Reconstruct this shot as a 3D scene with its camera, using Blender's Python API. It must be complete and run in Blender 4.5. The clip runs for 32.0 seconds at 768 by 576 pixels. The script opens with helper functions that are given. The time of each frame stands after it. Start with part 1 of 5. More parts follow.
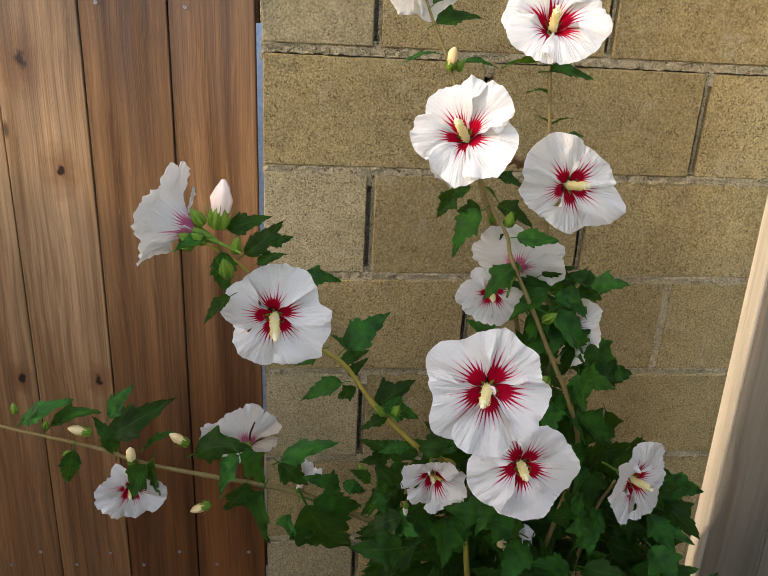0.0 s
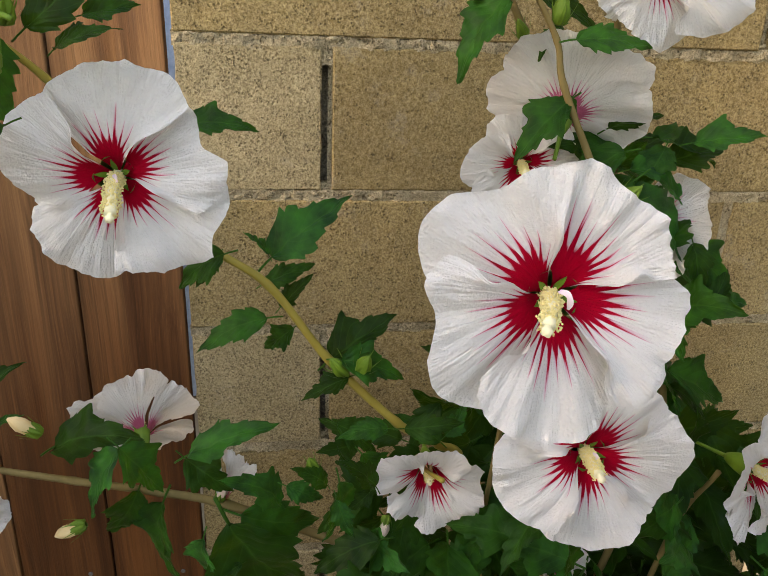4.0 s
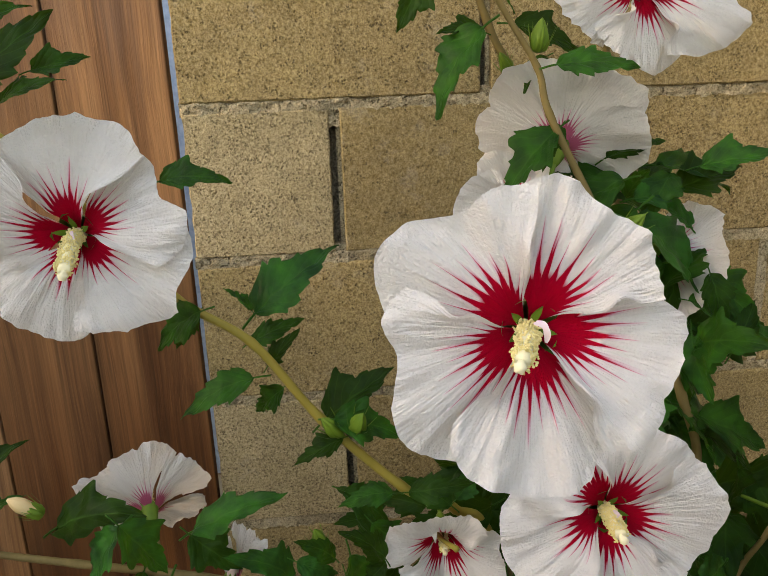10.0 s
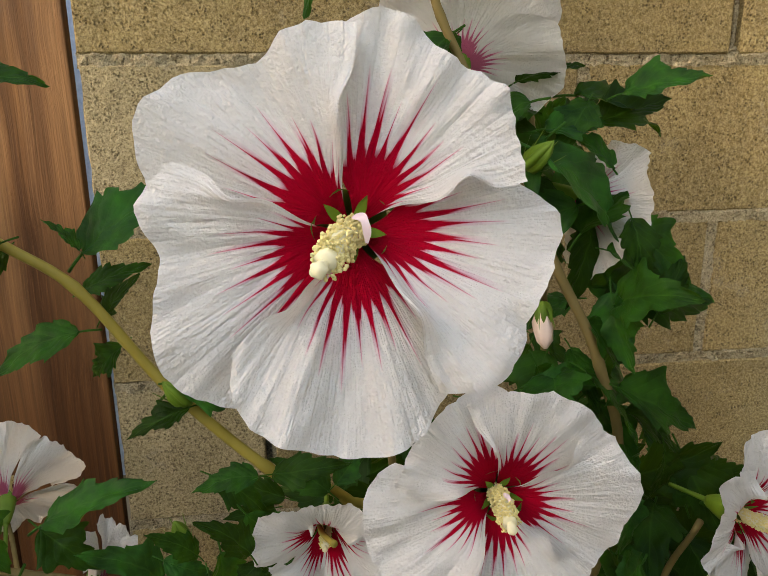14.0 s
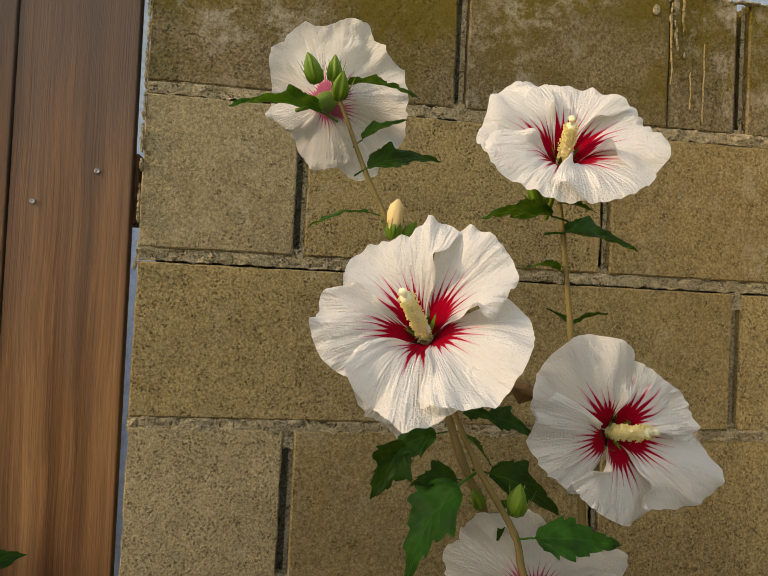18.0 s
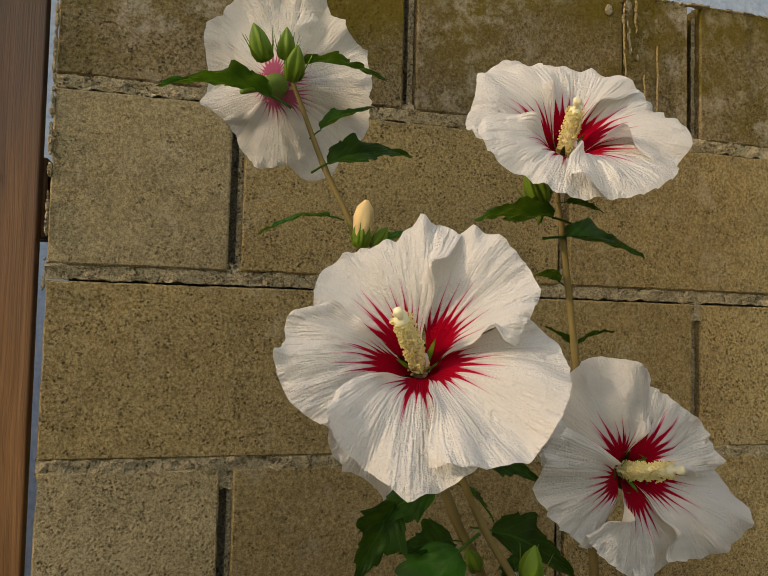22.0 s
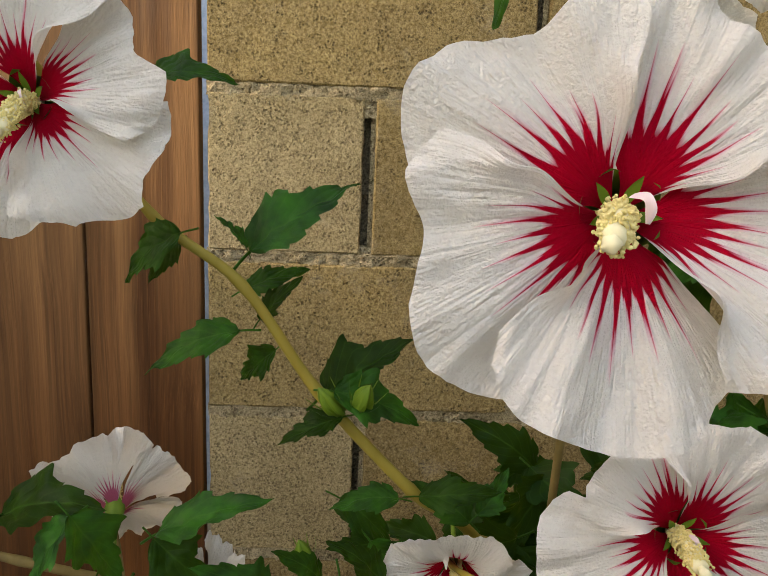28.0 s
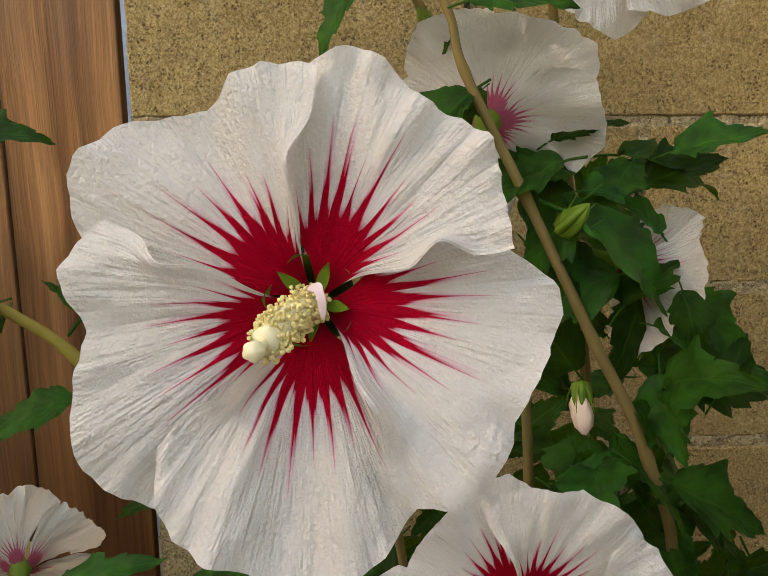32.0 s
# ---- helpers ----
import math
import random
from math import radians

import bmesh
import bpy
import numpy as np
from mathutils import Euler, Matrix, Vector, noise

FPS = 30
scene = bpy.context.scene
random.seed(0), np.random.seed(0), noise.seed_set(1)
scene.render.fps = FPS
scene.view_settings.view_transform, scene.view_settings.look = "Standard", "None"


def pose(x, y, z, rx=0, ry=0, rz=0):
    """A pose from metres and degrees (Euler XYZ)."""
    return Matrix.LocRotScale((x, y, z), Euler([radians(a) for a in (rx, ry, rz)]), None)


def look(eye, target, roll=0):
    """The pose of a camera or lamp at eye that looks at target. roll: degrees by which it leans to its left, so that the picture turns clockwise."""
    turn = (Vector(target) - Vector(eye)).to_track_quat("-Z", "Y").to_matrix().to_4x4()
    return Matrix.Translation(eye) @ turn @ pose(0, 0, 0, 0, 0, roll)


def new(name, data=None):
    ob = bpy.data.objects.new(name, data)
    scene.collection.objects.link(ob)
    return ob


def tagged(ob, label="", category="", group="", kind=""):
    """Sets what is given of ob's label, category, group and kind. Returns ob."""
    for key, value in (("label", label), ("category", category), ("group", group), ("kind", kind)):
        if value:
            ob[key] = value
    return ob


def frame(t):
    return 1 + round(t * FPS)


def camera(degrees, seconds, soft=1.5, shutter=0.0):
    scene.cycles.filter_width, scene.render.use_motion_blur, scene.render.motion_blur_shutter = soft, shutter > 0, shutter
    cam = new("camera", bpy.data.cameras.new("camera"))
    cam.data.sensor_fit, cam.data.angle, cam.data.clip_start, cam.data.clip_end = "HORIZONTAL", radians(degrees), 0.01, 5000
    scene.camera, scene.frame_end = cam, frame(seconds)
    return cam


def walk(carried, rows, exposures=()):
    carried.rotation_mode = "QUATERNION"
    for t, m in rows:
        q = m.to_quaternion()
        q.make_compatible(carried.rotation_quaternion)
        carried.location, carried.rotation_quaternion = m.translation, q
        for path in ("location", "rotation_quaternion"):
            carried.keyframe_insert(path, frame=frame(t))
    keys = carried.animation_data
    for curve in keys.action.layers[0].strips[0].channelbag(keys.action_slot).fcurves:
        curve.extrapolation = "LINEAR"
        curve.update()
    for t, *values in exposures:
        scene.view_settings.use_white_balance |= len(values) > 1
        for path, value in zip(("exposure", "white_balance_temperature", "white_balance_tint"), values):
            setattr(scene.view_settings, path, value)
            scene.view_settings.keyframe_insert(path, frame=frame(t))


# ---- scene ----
cam = camera(56.9, 32.0, soft=0.85)
PATH = [
    (0, (0.155, -1.283, 1.447), (0.285, 0.598, 0.779), 2.5),
    (0.5, (0.181, -1.246, 1.413), (0.307, 0.623, 0.712), 2.6),
    (1, (0.19, -1.222, 1.383), (0.322, 0.636, 0.657), 2.7),
    (1.5, (0.185, -1.171, 1.362), (0.334, 0.682, 0.625), 2.5),
    (2, (0.178, -1.108, 1.33), (0.355, 0.74, 0.588), 2.4),
    (2.5, (0.178, -1.057, 1.303), (0.384, 0.787, 0.556), 2.3),
    (4.5, (0.199, -0.956, 1.241), (0.378, 0.911, 0.548), 1.4),
    (5, (0.194, -0.955, 1.243), (0.368, 0.918, 0.562), 0.9),
    (5.5, (0.196, -0.956, 1.244), (0.393, 0.913, 0.56), 0.6),
    (6, (0.197, -0.963, 1.24), (0.44, 0.897, 0.546), 0.5),
    (6.5, (0.191, -0.981, 1.255), (0.48, 0.869, 0.553), 0.5),
    (7, (0.185, -1.016, 1.269), (0.489, 0.837, 0.581), 0.2),
    (7.5, (0.183, -1.029, 1.276), (0.459, 0.84, 0.62), -0.4),
    (8, (0.193, -1.017, 1.27), (0.414, 0.872, 0.654), -1.1),
    (8.5, (0.206, -0.993, 1.25), (0.366, 0.916, 0.673), -1.8),
    (9, (0.222, -0.974, 1.244), (0.336, 0.945, 0.692), -2.2),
    (9.5, (0.231, -0.959, 1.232), (0.313, 0.966, 0.696), -2.5),
    (10, (0.235, -0.944, 1.225), (0.301, 0.984, 0.696), -2.6),
    (10.5, (0.245, -0.932, 1.218), (0.308, 0.996, 0.689), -2.6),
    (11, (0.255, -0.922, 1.209), (0.323, 1.006, 0.679), -2.5),
    (11.5, (0.262, -0.909, 1.2), (0.343, 1.018, 0.668), -2.4),
    (12, (0.266, -0.901, 1.191), (0.363, 1.024, 0.656), -2.3),
    (12.5, (0.28, -0.901, 1.183), (0.4, 1.024, 0.653), -2.2),
    (13, (0.294, -0.895, 1.174), (0.43, 1.028, 0.641), -1.8),
    (13.5, (0.295, -0.886, 1.167), (0.451, 1.037, 0.639), -1.4),
    (15.5, (0.278, -0.853, 1.209), (0.416, 1.102, 0.812), 1.4),
    (16, (0.253, -0.832, 1.25), (0.419, 1.136, 0.932), 1.8),
    (16.5, (0.23, -0.848, 1.293), (0.431, 1.129, 1.067), 1.8),
    (17, (0.224, -0.876, 1.326), (0.449, 1.108, 1.212), 2.2),
    (17.5, (0.222, -0.895, 1.347), (0.451, 1.092, 1.339), 2.4),
    (18, (0.223, -0.899, 1.358), (0.448, 1.087, 1.436), 2.3),
    (18.5, (0.224, -0.897, 1.367), (0.444, 1.086, 1.509), 1.9),
    (19, (0.21, -0.898, 1.375), (0.432, 1.08, 1.565), 1.5),
    (19.5, (0.188, -0.907, 1.389), (0.422, 1.067, 1.609), 1.1),
    (20, (0.202, -0.9, 1.389), (0.458, 1.069, 1.628), 1.0),
    (20.5, (0.208, -0.89, 1.388), (0.5, 1.076, 1.618), 0.9),
    (21, (0.199, -0.855, 1.374), (0.542, 1.105, 1.577), 0.8),
    (21.5, (0.202, -0.824, 1.36), (0.593, 1.13, 1.525), 0.8),
    (22, (0.209, -0.813, 1.362), (0.636, 1.136, 1.49), 0.9),
    (22.5, (0.216, -0.822, 1.364), (0.666, 1.124, 1.472), 1.0),
    (23, (0.22, -0.82, 1.364), (0.681, 1.123, 1.466), 0.9),
    (23.5, (0.223, -0.829, 1.369), (0.682, 1.115, 1.465), 0.8),
    (24, (0.22, -0.825, 1.352), (0.67, 1.122, 1.444), 0.8),
    (24.5, (0.215, -0.839, 1.321), (0.641, 1.114, 1.395), 0.8),
    (25, (0.224, -0.872, 1.288), (0.602, 1.092, 1.327), 1.0),
    (25.5, (0.237, -0.887, 1.249), (0.55, 1.088, 1.235), 1.1),
    (26, (0.247, -0.881, 1.218), (0.491, 1.101, 1.123), 1.5),
    (26.5, (0.256, -0.873, 1.186), (0.427, 1.111, 1.008), 1.3),
    (28.5, (0.235, -0.871, 1.143), (0.208, 1.09, 0.753), 2.1),
    (29, (0.24, -0.866, 1.152), (0.21, 1.096, 0.764), 1.8),
    (29.5, (0.26, -0.861, 1.153), (0.248, 1.103, 0.776), 1.1),
    (30, (0.279, -0.849, 1.154), (0.284, 1.116, 0.786), 0.3),
    (30.5, (0.294, -0.84, 1.153), (0.311, 1.128, 0.793), -0.4),
    (31, (0.306, -0.833, 1.155), (0.312, 1.136, 0.801), -0.8),
    (31.5, (0.316, -0.832, 1.157), (0.312, 1.137, 0.804), -0.8),
    (32, (0.323, -0.849, 1.164), (0.294, 1.122, 0.823), -0.7),
]
# the phone's exposure and white balance: seconds, stops, kelvin, tint
EXPOSURES = [(0.0, 1.66, 8800, 22), (2.0, 1.80, 9200, 22), (5.0, 1.84, 9700, 21), (13.5, 1.70, 10200, 20), (16.0, 1.66, 9900, 17), (17.0, 1.30, 10700, 20), (19.0, 0.83, 11100, 19), (24.0, 0.60, 11500, 21), (25.0, 0.76, 12100, 24), (26.2, 1.40, 11600, 24), (28.8, 1.70, 10900, 19), (30.0, 1.57, 11000, 19), (32.0, 1.55, 11300, 20)]
walk(cam, [(t, look(eye, target, roll)) for t, eye, target, roll in PATH], EXPOSURES)

# ---- world and sun; the added blocks that shade the yard follow below ----
SUN = Vector((-0.87, -0.20, 0.37)).normalized()
world = bpy.data.worlds.new("world")
scene.world = world
world.use_nodes = True
wn = world.node_tree
sky = wn.nodes.new("ShaderNodeTexSky")
sky.sky_type = "NISHITA"
sky.sun_disc = False
sky.sun_elevation = math.asin(SUN.z)
sky.sun_rotation = math.atan2(SUN.x, SUN.y)
wn.nodes["Background"].inputs["Strength"].default_value = 0.25
wn.links.new(sky.outputs["Color"], wn.nodes["Background"].inputs["Color"])
sun = new("sun", bpy.data.lights.new("sun", "SUN"))
sun.data.energy, sun.data.angle, sun.data.color = 1.0, radians(0.53), (1.0, 0.985, 0.955)
sun.matrix_world = look(SUN * 30, (0, 0, 0))


# ---- node helpers ----
class Nodes:
    """A node material under construction."""

    def __init__(self, name):
        self.mat = bpy.data.materials.new(name)
        self.mat.use_nodes = True
        self.tree = self.mat.node_tree
        self.bsdf = self.tree.nodes["Principled BSDF"]
        self.out = self.tree.nodes["Material Output"]

    def node(self, kind, **values):
        n = self.tree.nodes.new(kind)
        for key, value in values.items():
            setattr(n, key, value)
        return n

    def link(self, a, b):
        self.tree.links.new(a, b)

    def put(self, socket, value):
        if isinstance(value, bpy.types.NodeSocket):
            self.link(value, socket)
        else:
            socket.default_value = value

    def math(self, op, a, b=0.0, clamp=False):
        n = self.node("ShaderNodeMath", operation=op, use_clamp=clamp)
        self.put(n.inputs[0], a)
        self.put(n.inputs[1], b)
        return n.outputs[0]

    def noise(self, vector, scale, detail=3.0, rough=0.55, out="Fac"):
        n = self.node("ShaderNodeTexNoise")
        if vector is not None:
            self.link(vector, n.inputs["Vector"])
        n.inputs["Scale"].default_value = scale
        n.inputs["Detail"].default_value = detail
        n.inputs["Roughness"].default_value = rough
        return n.outputs[out]

    def voronoi(self, vector, scale, feature="F1", out="Distance"):
        n = self.node("ShaderNodeTexVoronoi", feature=feature)
        self.link(vector, n.inputs["Vector"])
        n.inputs["Scale"].default_value = scale
        return n.outputs[out]

    def ramp(self, fac, *stops):
        low, high = min(p for p, c in stops), max(p for p, c in stops)
        if low < 0.0 or high > 1.0:
            fac = self.math("DIVIDE", self.math("SUBTRACT", fac, low), high - low)
            stops = [((p - low) / (high - low), c) for p, c in stops]
        n = self.node("ShaderNodeValToRGB")
        self.link(fac, n.inputs[0])
        els = n.color_ramp.elements
        while len(els) < len(stops):
            els.new(0.5)
        for e, (p, c) in zip(els, stops):
            e.position = p
            e.color = (*c, 1) if isinstance(c, tuple) else (c, c, c, 1)
        return n.outputs["Color"]

    def mix(self, fac, a, b, blend="MIX"):
        n = self.node("ShaderNodeMix", data_type="RGBA", blend_type=blend)
        for i, v in ((0, fac), (6, a), (7, b)):
            if isinstance(v, tuple):
                v = (*v, 1)
            self.put(n.inputs[i], v)
        return n.outputs[2]

    def mapped(self, vector, scale=(1, 1, 1), shift=None):
        n = self.node("ShaderNodeMapping")
        self.link(vector, n.inputs["Vector"])
        n.inputs["Scale"].default_value = scale
        if shift is not None:
            self.link(shift, n.inputs["Location"])
        return n.outputs["Vector"]

    def coords(self, out="Object"):
        return self.node("ShaderNodeTexCoord").outputs[out]

    def random(self):
        return self.node("ShaderNodeObjectInfo").outputs["Random"]

    def shifted(self, scale=(1, 1, 1), amount=37.0):
        """Object coordinates moved by a random amount for each object."""
        v = self.node("ShaderNodeVectorMath", operation="ADD")
        self.link(self.mapped(self.coords(), scale), v.inputs[0])
        self.link(self.math("MULTIPLY", self.random(), amount), v.inputs[1])
        return v.outputs[0]

    def bump(self, height, strength=0.4, distance=0.002, normal=None):
        n = self.node("ShaderNodeBump")
        n.inputs["Strength"].default_value = strength
        n.inputs["Distance"].default_value = distance
        self.link(height, n.inputs["Height"])
        if normal is not None:
            self.link(normal, n.inputs["Normal"])
        self.link(n.outputs[0], self.bsdf.inputs["Normal"])
        return n.outputs[0]

    def finish(self, color, rough=0.8, spec=0.3):
        self.put(self.bsdf.inputs["Base Color"], (*color, 1) if isinstance(color, tuple) else color)
        self.put(self.bsdf.inputs["Roughness"], rough)
        self.bsdf.inputs["Specular IOR Level"].default_value = spec
        return self.mat


def concrete(name, dark, light, pores=1.0, grain=1.0, moss=0.0):
    m = Nodes(name)
    p = m.shifted()
    big = m.ramp(m.noise(p, 7.0, 6, 0.7), (0.34, 0.0), (0.68, 1.0))
    col = m.mix(big, dark, light)
    blotch = m.ramp(m.noise(p, 24.0, 5, 0.75), (0.42, 0.0), (0.62, 1.0))
    col = m.mix(m.math("MULTIPLY", blotch, 0.35), col, tuple(0.55 * c for c in dark))
    speck = m.noise(p, 260.0, 4, 0.75)
    col = m.mix(m.ramp(speck, (0.32, 0.0), (0.70, 1.0)), m.mix(0.58, col, (0.05, 0.036, 0.016)), m.mix(0.30, col, (0.84, 0.72, 0.46)))
    grit = m.noise(p, 620.0, 2, 0.6)
    col = m.mix(m.math("MULTIPLY", m.ramp(grit, (0.36, 1.0), (0.50, 0.0)), 0.52), col, (0.06, 0.042, 0.018))
    tone = m.math("ADD", m.math("MULTIPLY", m.random(), 0.28), 0.86)
    tint = m.node("ShaderNodeHueSaturation")
    m.link(tone, tint.inputs["Value"])
    m.link(col, tint.inputs["Color"])
    pits = m.ramp(m.math("ADD", m.voronoi(p, 250.0), m.math("MULTIPLY", m.math("SUBTRACT", m.noise(p, 300.0, 2), 0.5), 0.7)), (0.14, 0.0), (0.42, 1.0))
    few = m.ramp(m.math("ADD", m.noise(p, 75.0, 3), m.math("MULTIPLY", m.math("SUBTRACT", m.random(), 0.5), 0.14)), (0.46, 1.0), (0.60, 0.0))
    holes = m.math("MAXIMUM", pits, few)
    col = m.mix(m.math("MULTIPLY", m.math("SUBTRACT", 1.0, holes), 0.66 * pores), tint.outputs[0], (0.035, 0.026, 0.014))
    lime = m.ramp(m.noise(p, 13.0, 6, 0.75), (0.58, 0.0), (0.78, 1.0))
    col = m.mix(m.math("MULTIPLY", lime, 0.3), col, (0.62, 0.58, 0.48))
    if moss:
        up = m.node("ShaderNodeSeparateXYZ")
        m.link(m.coords(), up.inputs[0])
        patch = m.math("ADD", m.math("MULTIPLY", up.outputs[2], 2.6), m.math("MULTIPLY", m.noise(p, 6.0, 5, 0.7), 1.7))
        col = m.mix(m.math("MULTIPLY", m.ramp(patch, (0.94, 0.0), (1.26, 1.0)), moss), col, (0.120, 0.086, 0.003))
        bloom = m.math("MULTIPLY", m.ramp(m.noise(p, 26.0, 6, 0.8), (0.50, 0.0), (0.66, 1.0)), m.ramp(m.noise(p, 5.0, 2), (0.45, 0.0), (0.62, 1.0)))
        col = m.mix(m.math("MULTIPLY", bloom, 0.55), col, (0.54, 0.50, 0.42))
        col = m.mix(m.math("MULTIPLY", m.ramp(m.noise(m.mapped(p, (40, 40, 2.0)), 1.0, 3), (0.6, 0.0), (0.75, 1.0)), 0.35), col, (0.05, 0.04, 0.02))
    h = m.math("ADD", m.math("MULTIPLY", holes, 1.0), m.math("ADD", m.math("MULTIPLY", m.noise(p, 260.0, 3, 0.7), 0.9), m.math("MULTIPLY", m.noise(p, 30.0, 3), 1.5)))
    m.bump(h, 0.8 * grain, 0.0026)
    return m.finish(col, 0.95, 0.15)


def timber(name, dark, light, streak, rough=0.7, knots=(), ringed=0.16, foot_dark=0.0, vary=0.5):
    """Boards with the grain along z; knots: x, z and radius on each board of this wood."""
    m = Nodes(name)
    p = m.shifted((1, 1, 1), 11.0)
    # the grain swings round the knots and wanders along the board
    sway = m.node("ShaderNodeVectorMath", operation="ADD")
    m.link(p, sway.inputs[0])
    m.link(m.math("MULTIPLY", m.math("SUBTRACT", m.noise(m.mapped(p, (7, 7, 2.2)), 1.0, 2), 0.5), 0.030), sway.inputs[1])
    g = sway.outputs[0]
    fine = m.noise(m.mapped(g, (430, 430, 5)), 1.0, 4, 0.75)
    lines = m.noise(m.mapped(g, (150, 150, 1.6)), 1.0, 3, 0.6)
    broad = m.ramp(m.noise(m.mapped(g, (24, 24, 0.8)), 1.0, 3, 0.6), (0.34, 0.0), (0.66, 1.0))
    col = m.mix(broad, dark, light)
    col = m.mix(m.math("MULTIPLY", m.ramp(lines, (0.40, 1.0), (0.55, 0.0)), 0.06 + ringed), col, streak)
    col = m.mix(m.math("MULTIPLY", m.ramp(fine, (0.36, 1.0), (0.54, 0.0)), 0.20), col, streak)
    col = m.mix(m.math("MULTIPLY", m.ramp(fine, (0.54, 0.0), (0.68, 1.0)), 0.22), col, tuple(min(0.8, 1.5 * c) for c in light))
    smear = m.noise(m.mapped(g, (22, 22, 0.9)), 1.0, 4)
    col = m.mix(m.math("MULTIPLY", m.ramp(smear, (0.52, 0.0), (0.72, 1.0)), 0.5), col, tuple(0.6 * c for c in streak))
    rust = m.noise(m.mapped(g, (18, 18, 1.3)), 1.0, 3)
    col = m.mix(m.math("MULTIPLY", m.ramp(rust, (0.58, 0.0), (0.70, 1.0)), 0.35), col, (0.24, 0.095, 0.022))
    spots = m.voronoi(m.mapped(p, (9, 9, 3.2)), 1.0)
    col = m.mix(m.math("MULTIPLY", m.ramp(spots, (0.025, 1.0), (0.06, 0.0)), 0.8), col, (0.05, 0.022, 0.012))
    for kx, kz, kr in knots:
        gap = m.node("ShaderNodeVectorMath", operation="DISTANCE")
        m.link(m.mapped(m.coords(), (1, 0, 0.62)), gap.inputs[0])
        gap.inputs[1].default_value = (kx, 0, kz * 0.62)
        halo = m.math("ADD", gap.outputs["Value"], m.math("MULTIPLY", m.math("SUBTRACT", m.noise(p, 60.0, 2), 0.5), 0.02))
        col = m.mix(m.math("MULTIPLY", m.ramp(halo, (kr, 1.0), (kr * 4.0, 0.0)), 0.6), col, (0.17, 0.062, 0.02))
        col = m.mix(m.ramp(halo, (kr * 0.55, 1.0), (kr * 0.8, 0.0)), col, (0.03, 0.012, 0.006))
    if foot_dark:
        # darker towards the foot of the boards, each to its own height; dark grey at the head
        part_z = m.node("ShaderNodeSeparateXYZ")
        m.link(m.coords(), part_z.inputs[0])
        foot_edge = m.math("ADD", m.math("MULTIPLY", m.noise(m.mapped(p, (14, 14, 1.4)), 1.0, 4, 0.6), 0.7), m.math("MULTIPLY", m.random(), 0.28))
        foot_mask = m.ramp(m.math("SUBTRACT", m.math("ADD", foot_edge, 0.40), part_z.outputs[2]), (-0.22, 0.0), (0.30, 1.0))
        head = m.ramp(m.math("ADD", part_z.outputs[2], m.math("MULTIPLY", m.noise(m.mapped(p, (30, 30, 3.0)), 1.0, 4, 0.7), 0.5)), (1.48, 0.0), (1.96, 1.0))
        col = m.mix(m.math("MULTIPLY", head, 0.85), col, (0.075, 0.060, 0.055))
        col = m.mix(m.math("MULTIPLY", foot_mask, foot_dark), col, m.mix(1.0, col, (0.40, 0.27, 0.15), "MULTIPLY"))
    tint = m.node("ShaderNodeHueSaturation")
    m.link(m.math("ADD", m.math("MULTIPLY", m.random(), vary), 1.0 - 0.5 * vary), tint.inputs["Value"])
    m.link(col, tint.inputs["Color"])
    m.bump(m.math("ADD", fine, m.math("MULTIPLY", lines, 1.2)), 0.55, 0.0014)
    return m.finish(tint.outputs[0], rough, 0.2)


